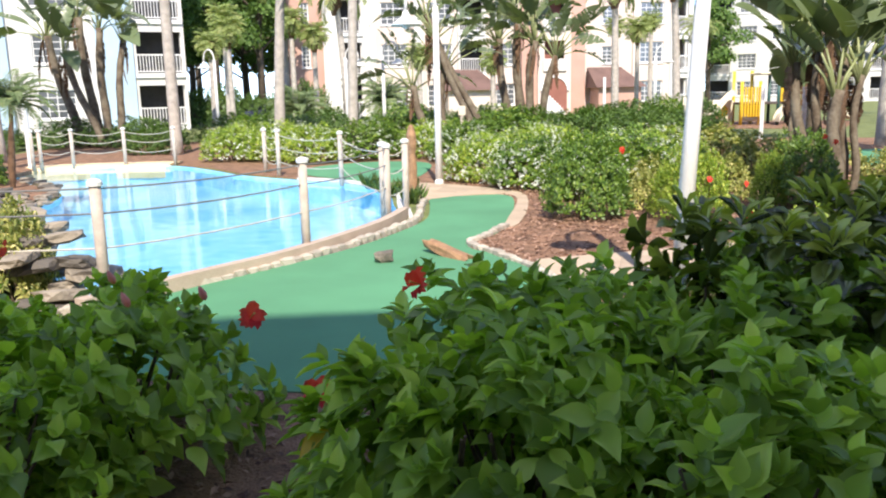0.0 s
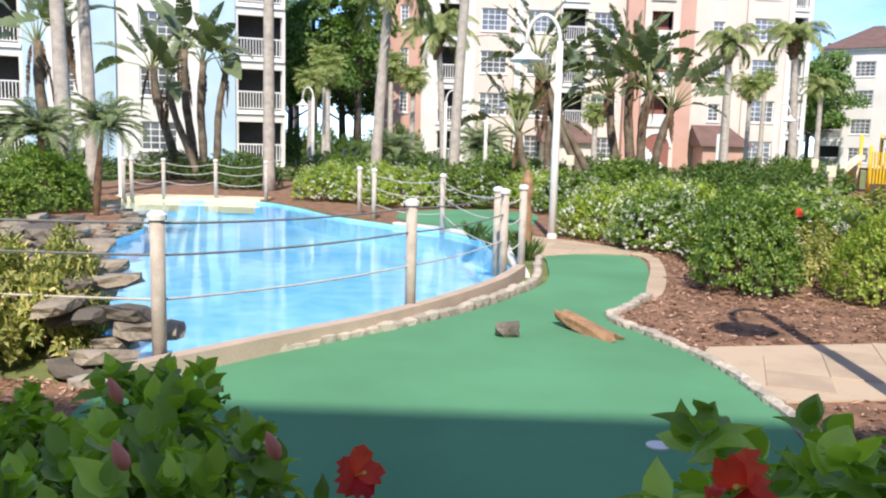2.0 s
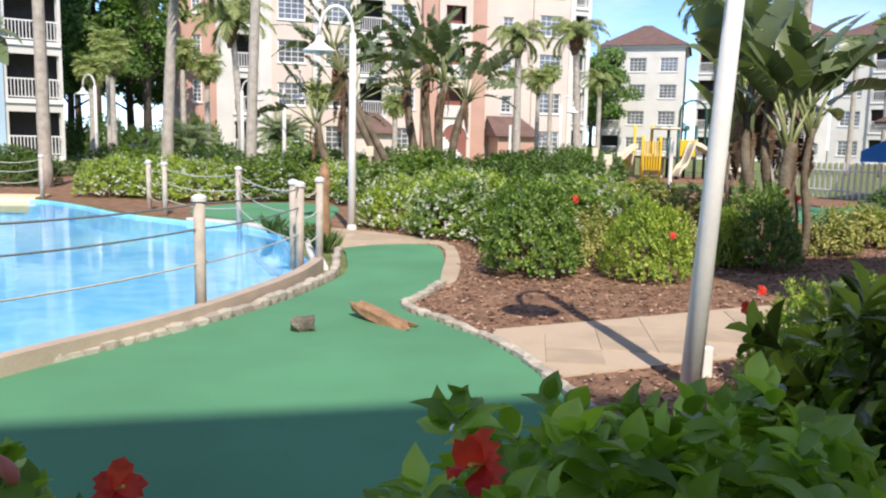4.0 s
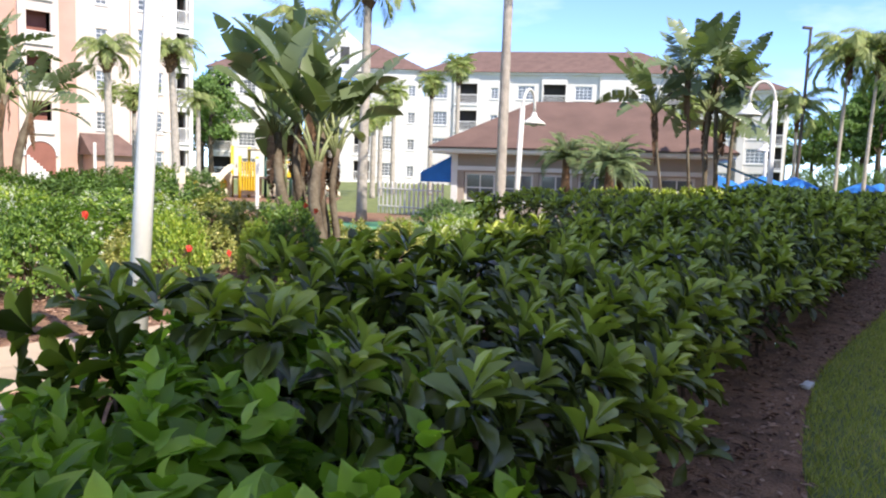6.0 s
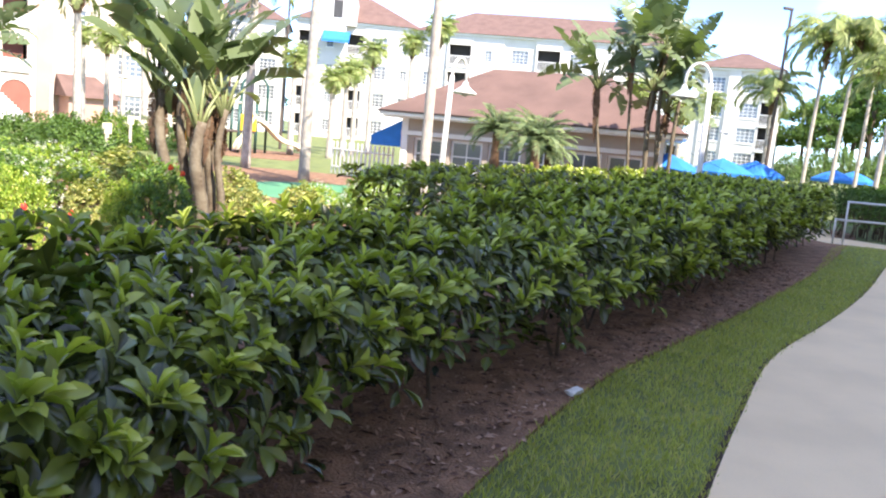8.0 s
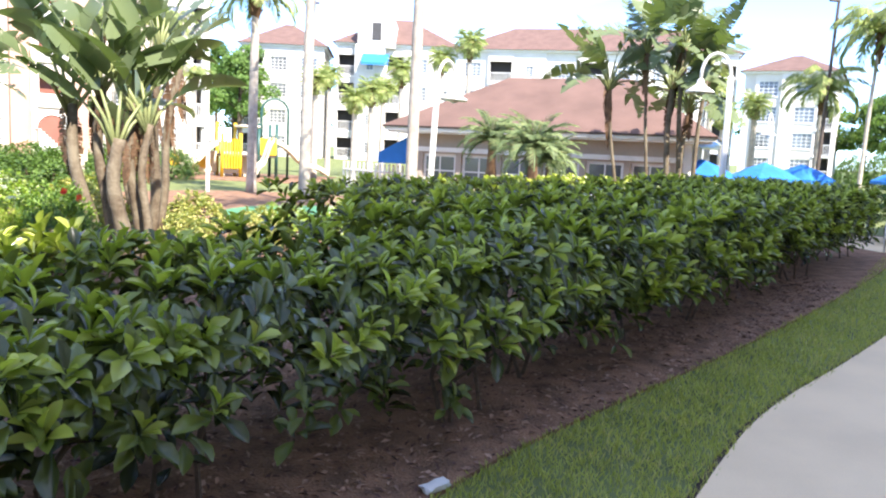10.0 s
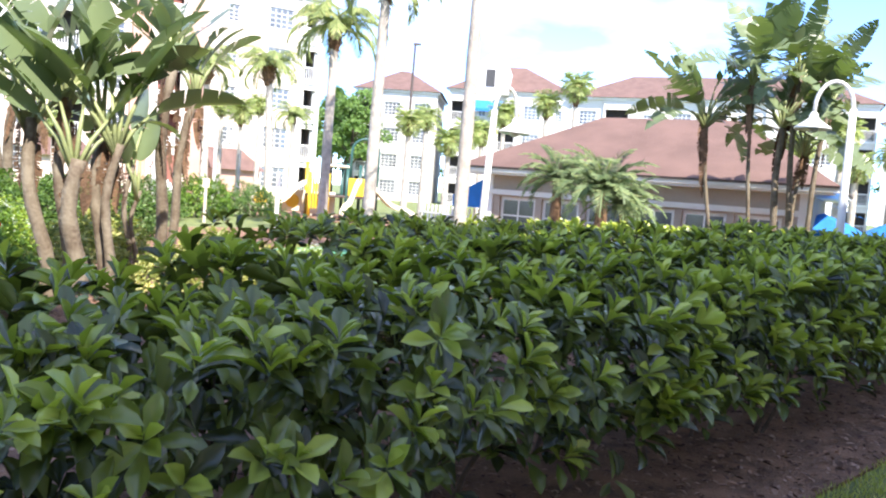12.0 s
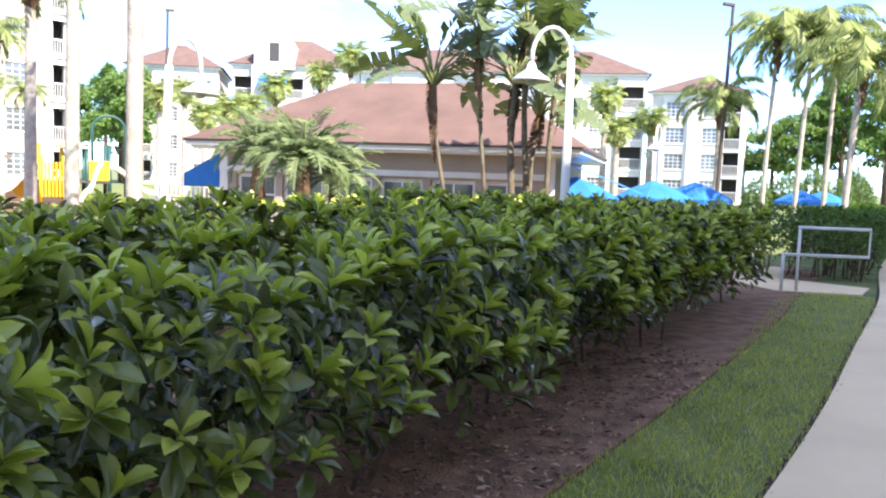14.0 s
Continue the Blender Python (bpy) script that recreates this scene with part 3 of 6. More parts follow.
# tan pavers: the walk beyond the green and the patio by the tall pole
pav = Mesh().cbox(-0.1985, 0.1985, -0.1985, 0.1985, -0.03, -0.004, 0.003).data("paver", M_TAN)
tanwalk = thing("tan_path", "tan stone paver path round the green", "path", kind="structure")
PATHS = [spline([(-3.3, 10.2), (-2.7, 10.85), (-2.1, 10.95), (-1.82, 10.0), (-1.66, 8.0), (-1.5, 8.0), (-1.6, 9.6), (-1.95, 11.2), (-2.9, 12.0), (-3.9, 12.5), (-4.5, 12.3), (-4.0, 11.4), (-3.45, 10.6)], 3, True),
         [(-0.5, 4.72), (-0.98, 5.6), (-1.0, 5.9), (0.3, 6.65), (1.25, 7.25), (2.6, 7.9), (2.9, 6.9), (1.6, 5.9), (0.35, 5.2)]]
gx, gy = np.meshgrid(np.arange(-6, 4, 0.4), np.arange(4, 14, 0.4))
grid = np.stack([gx.ravel(), gy.ravel()], 1)
for poly in PATHS:
    tagged(part("path_bed", sheet(poly, 0.034, 0.05), M_TAN), "tan mortar bed of the paver path", "path", "", "structure")
    ok = inside(grid, poly)
    for x, y in grid[ok]:
        near = all(inside(np.array([[x + dx, y + dy]]), poly)[0] for dx in (-0.19, 0.19) for dy in (-0.19, 0.19))
        if near:
            part("paver", pav, None, tanwalk, m=pose(x, y, 0.045, 0, 0, 0))

# mulch chips lying loose
pts = np.stack([rng.uniform(-5.5, 12, 60000), rng.uniform(-0.2, 14, 60000)], 1)
pts = pts[inside(pts, MULCH_BED) & ~inside(pts, CARPET) & ~inside(pts, PATHS[0]) & ~inside(pts, PATHS[1])]
k = len(pts)
a = rng.uniform(0, 6.28, k)
p3 = np.concatenate([pts, np.full((k, 1), 0.032)], 1)
v, f = blades(p3, np.stack([np.cos(a), np.sin(a), rng.normal(0, 0.25, k)], 1), np.tile([[0.0, 0.1, 1.0]], (k, 1)) + rng.normal(0, 0.3, (k, 3)), rng.uniform(0.025, 0.085, k), rng.uniform(0.012, 0.03, k), LEAF_SMALL)
thing("bark_chips", "loose reddish bark chips on the mulch", "mulch chips", kind="stuff", mesh=arrays("bark_chips", v, f, M_CHIP))

# grass blades of the lawn strip beside the pavement
STRIP = spline([(3.0, 0.45), (4.55, 2.0), (5.7, 3.1), (7.05, 4.31), (8.7, 5.4), (11.75, 7.55), (13.95, 9.25), (17.1, 11.75), (16.1, 12.35), (12.0, 8.87), (8.4, 6.22), (6.2, 4.7), (4.95, 3.78), (3.45, 2.35), (2.3, 0.8)], 4, True)
pts = np.stack([rng.uniform(2, 17.5, 400000), rng.uniform(0.3, 13, 400000)], 1)
pts = pts[inside(pts, STRIP)]
keep = rng.uniform(0, 1, len(pts)) < np.clip(1.3 - np.hypot(pts[:, 0] - 4, pts[:, 1] - 2) / 14, 0.3, 1)
pts = pts[keep]
k = len(pts)
d = np.stack([rng.normal(0, 0.5, k), rng.normal(0, 0.5, k), np.ones(k)], 1)
v, f = blades(np.concatenate([pts, np.full((k, 1), -0.002)], 1), d, rng.normal(0, 1, (k, 3)), rng.uniform(0.03, 0.07, k), np.full(k, 0.006), LEAF_SMALL)
thing("lawn_grass", "short mown green grass strip", "grass", kind="stuff", mesh=arrays("lawn_grass", v, f, M_BLADE))


# ---- hedges and shrubs ----
def hedge(name, line, width, height, label, material, length, leafw, template, per, dens, inner, rise=0.1, group="", stems=10, lift=0.28, young=None, grow=0.0, thin=0.0):
    """A hedge whose front face follows the line; it lies to the line's left."""
    hd = thing(name, label, "hedge", group=group)
    pts, nor, lays = [], [], []
    for a, b in zip(line, line[1:]):
        a, b = np.array(a), np.array(b)
        L = np.linalg.norm(b - a)
        t = (b - a) / L
        nl = np.array([-t[1], t[0]])
        for area, kind in ((height, "front"), (width, "top"), (height, "back")):
            for lay, dn in ((0, dens), (1, inner)):
                if kind == "back":
                    dn *= 0.8
                m = int(L * area * dn)
                s, q = rng.uniform(0, L, m), rng.uniform(0, 1, m)
                dep = np.abs(rng.normal(0, 0.05, m)) if lay == 0 else rng.uniform(0.18, 0.65, m)
                base = a[None] + t[None] * s[:, None]
                if kind == "front":
                    z = 0.12 + q ** 0.85 * (height - 0.12)
                    lift_ = lift + thin * np.exp(-((base[:, 0] - 4.6) / 1.2) ** 2)
                    bulge = 0.10 * np.sin(np.pi * (z / height)) + 0.07 - 0.5 * np.clip((lift + 0.12 - z) / lift, 0, 1)
                    xy = base + nl[None] * (dep - bulge)[:, None]
                    no_ = np.concatenate([np.tile(-nl, (m, 1)), 0.85 * np.ones((m, 1)) + 0.6 * (z / height)[:, None]], 1)
                elif kind == "back":
                    z = 0.42 + q * (height - 0.42)
                    xy = base + nl[None] * (width - dep)[:, None]
                    no_ = np.concatenate([np.tile(nl, (m, 1)), 0.5 * np.ones((m, 1))], 1)
                else:
                    z = height + rise * q - dep
                    xy = base + nl[None] * (q * width)[:, None]
                    no_ = np.concatenate([-nl[None] * 0.35 * (1 - q)[:, None], np.ones((m, 1))], 1)
                p = np.concatenate([xy, z[:, None]], 1)
                if kind == "front":
                    low = np.sin(s * 2.3 + a[0] * 3) + np.sin(s * 5.1 + a[1]) > 1.25
                    ok = (z > lift_ * rng.uniform(0.75, 1.3, m)) & (rng.uniform(0, 1, m) < 0.35 + 0.8 * z / height) | low & (lay == 0) & (rng.uniform(0, 1, m) > 2 * (lift_ - lift))
                    p[low & (z < lift), :2] -= nl[None] * 0.2
                    p, no_, z, m = p[ok], no_[ok], z[ok], int(ok.sum())
                w = bump3(p, 2.1, 1.3)
                p[:, 2] += (0.055 * w + grow * np.clip((p[:, 0] - 3.5) / 5.0, 0, 1)) * (z / height)
                p[:, :2] += (nl * 0.06)[None] * bump3(p, 2.9, 4.0)[:, None]
                pts.append(p), nor.append(no_), lays.append(np.full(m, lay))
    p, nn = np.concatenate(pts), np.concatenate(nor)
    nn = unit(nn) + rng.normal(0, 0.2, nn.shape)
    outer_ = np.concatenate(lays) == 0
    v, f = rosettes(p, nn, per - 2, length, leafw, template, (48, 86))
    part("foliage", arrays("foliage", v, f, material), None, hd, "older dark green leaves")
    tip_ = unit(nn[outer_])
    # light young tips sit mostly high; few lower down, darkening the shaded base by colour
    bright = (p[outer_][:, 2] > 0.6 * height) | (rng.uniform(0, 1, len(tip_)) < 0.12)
    tip_ = tip_[bright]
    v, f = rosettes(p[outer_][bright] + tip_ * length * 0.12, tip_, 6, length * 0.85, leafw * 0.9, template, (20, 58))
    part("young_foliage", arrays("young_foliage", v, f, young or material), None, hd, "fresh light green leaf tips")
    st = Mesh()
    for a, b in zip(line, line[1:]):
        a, b = Vector(a), Vector(b)
        t = (b - a).normalized()
        nl = Vector((-t.y, t.x))
        for _ in range(int((b - a).length * stems)):
            s = a + t * random.uniform(0, (b - a).length) + nl * random.uniform(0.15, width * 0.8)
            e = s + Vector((random.uniform(-0.2, 0.2), random.uniform(-0.2, 0.2)))
            k1, k2, k3 = [Vector((random.uniform(-0.1, 0.1), random.uniform(-0.1, 0.1))) for _ in range(3)]
            m1, m2 = s.lerp(e, 0.3) + k1, s.lerp(e, 0.65) + k2
            st.tube([(s.x, s.y, -0.02), (m1.x, m1.y, height * 0.27), (m2.x, m2.y, height * 0.5), (e.x, e.y, height * 0.8)], [0.016, 0.013, 0.010, 0.005], 5)
            st.tube([(m1.x, m1.y, height * 0.27), (m2.x + 2 * k3.x, m2.y + 2 * k3.y, height * 0.6)], [0.010, 0.005], 5)
    part("branchwork", st, M_STEM, hd)["kind"] = "stuff"
    return hd


FRONT = [(1.2, 0.95), (1.8, 1.55), (2.56, 2.27), (3.36, 3.0), (4.16, 3.65), (5.45, 4.5), (7.0, 5.65), (9.3, 7.42), (11.7, 9.3), (15.3, 12.1)]
hedge("glossy_hedge", FRONT, 1.7, 0.94, "waist-high clipped hedge of glossy dark green leaves", L_HEDGE, 0.170, 0.068, LEAF_SPOON, 8, 26, 52, stems=5, lift=0.36, young=L_YOUNG, grow=0.25, thin=0.26)
hedge("glossy_hedge", [(5.2, 7.9), (8.0, 10.6), (11.5, 13.2), (15.5, 15.8)], 1.4, 1.10, "taller clipped hedge row of glossy green leaves", L_HEDGE, 0.165, 0.072, LEAF_SPOON, 7, 18, 14, young=L_YOUNG)
hedge("glossy_hedge", [(16.9, 14.5), (18.9, 13.35), (23.5, 16.9), (30, 22)], 1.3, 1.1, "dark clipped hedge behind the white rail", L_TRIM, 0.10, 0.05, LEAF_SMALL, 6, 50, 40)
hedge("lawn_hedge", [(36, 23.0), (40, 22.0), (46, 24)], 1.2, 0.9, "low clipped hedge beside the far pavement", L_TRIM, 0.14, 0.07, LEAF_SMALL, 5, 30, 20)

HIBS = [shrub_mesh("foliage", 170, 0.60, 0.56, h, L_HIB, 0.128, 0.080, LEAF_OVATE, 6, (30, 95), 0.12) for h in (0.86, 0.92, 0.80)]
HSTEMS = stems_mesh(14, 0.55, 0.5, 0.7).data("stems", M_STEM)


def flower_parts(parent, x, y, z, size=0.055, yaw=0.0, tilt=60, bud=False):
    """A five-petalled flower with its stamen, or a closed bud."""
    m = pose(x, y, z, tilt, 0, yaw)
    if bud:
        part("bud", Mesh().lathe([(0.0, 0.0), (0.012, 0.01), (0.016, 0.03), (0.009, 0.055), (0.0, 0.07)], 8), M_PINK, parent, "closed pink bud", m, True)
        return
    ang = np.arange(5) * 2 * np.pi / 5
    v, f = blades(np.zeros((5, 3)), np.stack([np.cos(ang), np.sin(ang), rng.uniform(0.15, 1.0, 5)], 1), np.array([[0.0, 0.0, 1.0]]) + rng.normal(0, 0.3, (5, 3)), size * rng.uniform(0.85, 1.15, 5), np.full(5, size * 1.05), PETAL)
    fl = part("flower", arrays("flower", v, f, M_RED), None, parent, "open red hibiscus flower", m)
    part("stamen", Mesh().tube([(0, 0, 0), (0.004, 0, size * 0.7), (0.01, 0, size * 1.3)], [0.003, 0.0025, 0.005], 5), M_PISTIL, fl)


def hibiscus(x, y, k, yaw, s=1.0):
    hb = thing("hibiscus_shrub", "leafy green hibiscus shrub in the front hedge", "shrub", pose(x, y, 0.02, 0, 0, yaw) @ Matrix.Diagonal((s, s, s, 1)), "hibiscus hedge")
    part("foliage", HIBS[k % 3], None, hb)
    part("branchwork", HSTEMS, None, hb)
    return hb


HIB_AT = [(-3.9, 1.0, 0, 20), (-3.2, 0.5, 1, 80), (-3.1, 1.5, 2, 150), (-2.5, 0.9, 0, 200), (-2.5, 1.6, 0, 30), (-2.15, 1.2, 2, 310), (-0.62, 1.45, 1, 120), (-0.66, 0.78, 2, 60), (-2.25, 0.4, 2, 90),
          (-0.35, 0.85, 1, 10), (-0.25, 1.65, 1, 250), (0.35, 0.6, 0, 330), (0.4, 1.5, 0, 300), (0.95, 1.05, 2, 75), (0.95, 1.7, 0, 15), (0.4, 2.25, 1, 20), (0.85, 2.15, 0, 45), (1.0, 2.9, 2, 200), (1.55, 3.4, 1, 90), (1.6, 4.1, 2, 140)]
hib = [hibiscus(*a, s=0.86 if a[0] < -2.4 else 1.0) for a in HIB_AT]
for i, (x, y, z, yaw) in enumerate([(-1.68, 1.45, 0.66, 0), (-0.80, 1.13, 0.92, 10), (-1.16, 0.98, 0.52, -10), (-3.3, 1.85, 0.84, 0), (0.62, 2.65, 0.90, -20), (1.3, 3.1, 0.98, 10)]):
    best = min(hib, key=lambda h: (h.matrix_basis.translation.xy - Vector((x, y))).length)
    q = best.matrix_basis.inverted() @ Vector((x, y, z))
    flower_parts(best, q.x, q.y, q.z, 0.068 if i < 4 else 0.045, yaw + (35, -30, 20, -40)[i % 4] - math.degrees(best.matrix_basis.to_euler().z), (62, 70, 48, 66)[i % 4])
for x, y, z in [(-1.68, 1.1, 0.83), (-1.9, 0.92, 0.84), (-2.15, 1.18, 0.86)]:
    best = min(hib, key=lambda h: (h.matrix_basis.translation.xy - Vector((x, y))).length)
    q = best.matrix_basis.inverted() @ Vector((x, y, z))
    flower_parts(best, q.x, q.y, q.z, bud=True, tilt=20)

SHRUBS = {
    "round": shrub_mesh("foliage", 900, 0.75, 0.75, 1.1, L_BUSH, 0.085, 0.045, LEAF_SMALL, 7, (30, 90), 0.1),
    "lime": shrub_mesh("foliage", 900, 0.8, 0.8, 1.0, L_LIME, 0.075, 0.04, LEAF_SMALL, 7, (30, 90), 0.1),
    "dark": shrub_mesh("foliage", 800, 0.85, 0.85, 0.95, L_TRIM, 0.085, 0.045, LEAF_SMALL, 7, (30, 90), 0.08),
    "var": shrub_mesh("foliage", 260, 0.6, 0.6, 0.9, L_VAR, 0.12, 0.06, LEAF_OVATE, 6, (30, 95), 0.08),
}
SSTEM = stems_mesh(16, 0.7, 0.7, 0.8).data("stems", M_STEM)
pf, df = dome_points(420, 0.84, 0.84, 1.05, 0.1)
ff = rosettes(pf, df + np.array([0, 0, 0.5]), 5, 0.036, 0.030, LEAF_SMALL, (70, 90))
WFLOW = arrays("blossoms", *ff, M_WFLOWER)


def shrub(kind, x, y, sx, sz, label, yaw=0, blossoms=False, group="", sy=None):
    sh = thing("flowering_shrub" if blossoms else "shrub", label, "shrub", pose(x, y, 0.02, 0, 0, yaw) @ Matrix.Diagonal((sx, sy or sx, sz, 1)), group)
    part("foliage", SHRUBS[kind], None, sh)
    part("branchwork", SSTEM, None, sh)
    if blossoms:
        part("blossom", WFLOW, None, sh, "small white blossoms")
    return sh


shrub("round", -0.72, 8.7, 0.74, 1.0, "dense round green shrub in the mulch bed", 0)
shrub("lime", 0.55, 8.7, 0.64, 0.92, "bright yellow-green shrub in the mulch bed", 40)
shrub("lime", 1.62, 9.75, 0.30, 0.75, "small yellow-green shrub in the mulch bed", 100)
for i, (x, y, s, z) in enumerate([(-0.02, 9.5, 0.42, 0.55), (0.1, 10.6, 0.6, 0.7), (1.2, 10.7, 0.6, 0.7), (3.4, 11.4, 0.7, 0.7), (1.9, 13.2, 1.1, 0.9), (3.4, 14.7, 1.0, 0.72), (1.5, 15.6, 1.3, 0.95), (4.4, 12.6, 0.8, 0.65)]):
    shrub("var", x, y, s, z, "loose grey-green shrub between the mulch bed's bushes", i * 70)
shrub("round", 2.05, 9.9, 0.70, 0.95, "dense green shrub below the paddle-leaf plant", 10)
ixora = [shrub("lime", 0.78, 3.75, 0.62, 0.80, "dense fine-leaved shrub with red flower heads", 30), shrub("lime", 1.05, 4.55, 0.60, 0.74, "dense fine-leaved shrub with red flower heads", 130)]
bed = [o for o in scene.objects if o.name.startswith("shrub") and o.parent is None]
for x, y, z, yaw in [(0.30, 3.62, 0.73, -10), (0.62, 3.42, 0.84, 10), (0.74, 3.38, 0.86, 30), (0.55, 4.3, 0.70, 0), (-0.27, 8.35, 0.90, 0), (1.18, 8.5, 0.48, 10), (2.2, 9.45, 0.98, 20), (2.35, 9.5, 0.9, -10), (0.75, 8.3, 0.55, 0)]:
    best = min(bed, key=lambda h: (h.matrix_basis.translation.xy - Vector((x, y))).length)
    q = best.matrix_basis.inverted() @ Vector((x, y, z))
    flower_parts(best, q.x, q.y, q.z, 0.055, yaw - math.degrees(best.matrix_basis.to_euler().z), 60)
for i, (x, y, s, z) in enumerate([(-1.9, 12.0, 1.0, 0.95), (-2.9, 13.2, 1.1, 1.0), (-1.6, 13.4, 1.3, 1.1), (-0.3, 12.4, 1.3, 1.05), (0.3, 14.0, 1.3, 1.05), (-2.2, 15.2, 1.3, 1.1), (-0.8, 10.9, 1.0, 1.0),
                                  (4.9, 14.2, 0.7, 0.62), (6.0, 14.3, 0.8, 0.7), (6.9, 15.2, 0.9, 0.75), (-9.4, 18.0, 1.4, 1.15), (-8.2, 17.2, 1.3, 1.1), (-7.0, 18.2, 1.4, 1.1),
                                  (-10.6, 17.8, 1.2, 1.1), (-5.4, 18.8, 1.3, 1.1), (-4.3, 17.6, 1.2, 1.05)]):
    shrub("lime" if i % 3 else "round", x, y, s, z * 0.88, "spreading shrub dotted with white blossoms", i * 47, True, "white flowering shrubs")
for i, (x, y, s, z) in enumerate([(-3.6, 19.6, 1.6, 1.2), (-1.6, 18.5, 1.6, 1.25), (0.2, 19.2, 1.7, 1.3), (2.0, 32.9, 1.4, 1.3), (0.7, 30.0, 1.5, 1.3), (-0.6, 27.3, 1.5, 1.3), (-1.2, 22.5, 1.8, 1.3), (-3.6, 24, 1.9, 1.2),
                                  (-7.0, 23, 1.9, 1.15), (-9.2, 22.5, 1.8, 1.1), (-11.6, 23.5, 1.9, 1.1), (-6, 27, 2.2, 1.2), (-9, 28, 2.2, 1.2), (-12.5, 29, 2.2, 1.2), (-15.5, 27, 2.0, 1.1), (-18, 24.5, 2.0, 1.1),
                                  (-13.5, 24.5, 1.6, 1.0), (-20.5, 24, 2.1, 1.1), (-22.5, 21.5, 2.1, 1.1), (-14.8, 20.5, 1.2, 0.9), (9.0, 19.2, 1.2, 0.8), (7.6, 18.6, 1.2, 0.8)]):
    shrub("dark" if i % 4 else "round", x, y, s, z, "clipped dark green shrub of the back border", i * 61, False, "back border shrubs")
for i, (x, y) in enumerate([(-29.5, 44.0), (-27.8, 44.8), (-26.2, 45.6), (-24.6, 46.4), (-23.0, 47.2), (-21.4, 47.8), (-31.0, 43.2)]):
    shrub("dark", x, y, 1.9, 2.0 + 0.4 * (i % 3), "tall dark green shrub under the trees", i * 50, False, "shrubs under the trees")
for i, (x, y) in enumerate([(60.8, 61.8), (62.8, 60.6), (64.8, 59.4), (66.8, 58.4), (68.8, 58.0), (70.6, 60.2)]):
    shrub("dark", x, y, 1.9, 3.0 + 0.5 * (i % 3), "tall dark green shrub under the trees", i * 50, False, "shrubs under the trees")
for i, (x, y, s, z) in enumerate([(-13.0, 11.2, 1.15, 1.1), (-14.4, 12.2, 1.2, 1.2), (-12.2, 9.4, 1.1, 1.0), (-15.5, 13.6, 1.3, 1.2)]):
    shrub("round", x, y, s, z, "green shrub beside the pool's rocks", i * 80)
for i, (x, y, s, z) in enumerate([(-5.0, 3.75, 0.5, 0.8), (-5.35, 4.15, 0.5, 0.85), (-5.6, 3.75, 0.6, 0.85), (-5.3, 3.2, 0.6, 0.8), (-6.2, 4.3, 0.6, 0.8), (-5.2, 2.5, 0.7, 0.75), (-6.1, 3.3, 0.8, 0.95)]):
    shrub("var", x, y, s, z, "yellow-green variegated shrub over the rocks", i * 80)

# tufts of low grass beside the fence
tv = []
for x, y in [(-4.0, 10.6), (-3.4, 9.9), (-4.7, 11.7), (-3.75, 10.9)]:
    k = 70
    a = rng.uniform(0, 6.28, k)
    v, f = blades(np.tile([[0, 0, 0.0]], (k, 1)) + rng.normal(0, 0.05, (k, 3)) * [1, 1, 0], np.stack([np.cos(a) * 0.7, np.sin(a) * 0.7, np.ones(k)], 1), rng.normal(0, 1, (k, 3)), rng.uniform(0.25, 0.4, k), np.full(k, 0.016), LEAF_SMALL)
    thing("grass_tuft", "spiky green grass tuft beside the pool rim", "grass tuft", pose(x, y, 0.0), "tufts by the fence", mesh=arrays("grass_tuft", v, f, L_TRIM))

# rocks stacked at the pool's near corner, and the two on the green
for i in range(104):
    t = i / 104
    base = Vector((-4.5, 3.6)).lerp(Vector((-8.6, 7.0)), (i % 80) / 80) if i < 80 else Vector((-8.9, 7.2)).lerp(Vector((-10.3, 9.6)), (i - 80) / 24)
    x, y = base.x + random.uniform(-0.3, 0.30), base.y + random.uniform(-0.45, 0.22)
    s = random.uniform(0.22, 0.42)
    thing("slab_rock", "flat weathered stone slab stacked at the pool's edge", "rock", pose(x, y, 0.05 + 0.09 * (i % 6 if i < 80 else i % 2), random.uniform(-8, 8), random.uniform(-8, 8), random.uniform(0, 360)) @ Matrix.Diagonal((s, s, s * 0.8, 1)),
          "rocks round the pool", mesh=SLABS[i % 6])
bank = [(-8.2, 7.0), (-8.85, 8.1), (-9.5, 9.3), (-10.1, 10.3), (-10.9, 11.1), (-11.6, 11.8), (-12.4, 12.3), (-13.1, 12.8)]
for i in range(22):
    t = i / 22 * 7
    a, b = Vector(bank[int(t)]), Vector(bank[int(t) + 1])
    p = a.lerp(b, t % 1)
    s = random.uniform(0.22, 0.36)
    thing("slab_rock", "flat tan stone slab along the pool's planted bank", "rock", pose(p.x + random.uniform(-0.1, 0.1), p.y + random.uniform(-0.1, 0.1), 0.05, random.uniform(-5, 5), random.uniform(-5, 5), 120 + random.uniform(-30, 30)) @ Matrix.Diagonal((s * 1.3, s, s * 0.8, 1)),
          "rocks round the pool", mesh=SLABS[i % 6])
thing("rock", "small grey-brown rock lying on the green", "rock", pose(-2.44, 5.57, 0.09, 0, 0, 20) @ Matrix.Diagonal((0.17, 0.16, 0.26, 1)), mesh=rock_mesh("rock", 1, 0.75, 0.4, 4.2, M_ROCK))
thing("driftwood_rock", "long tan wedge of rock on the green", "rock", pose(-1.9, 5.98, 0.07, 0, 10, -34) @ Matrix.Diagonal((0.62, 0.19, 0.24, 1)), mesh=rock_mesh("driftwood_rock", 1, 0.8, 0.4, 8.4, M_TOTEM))


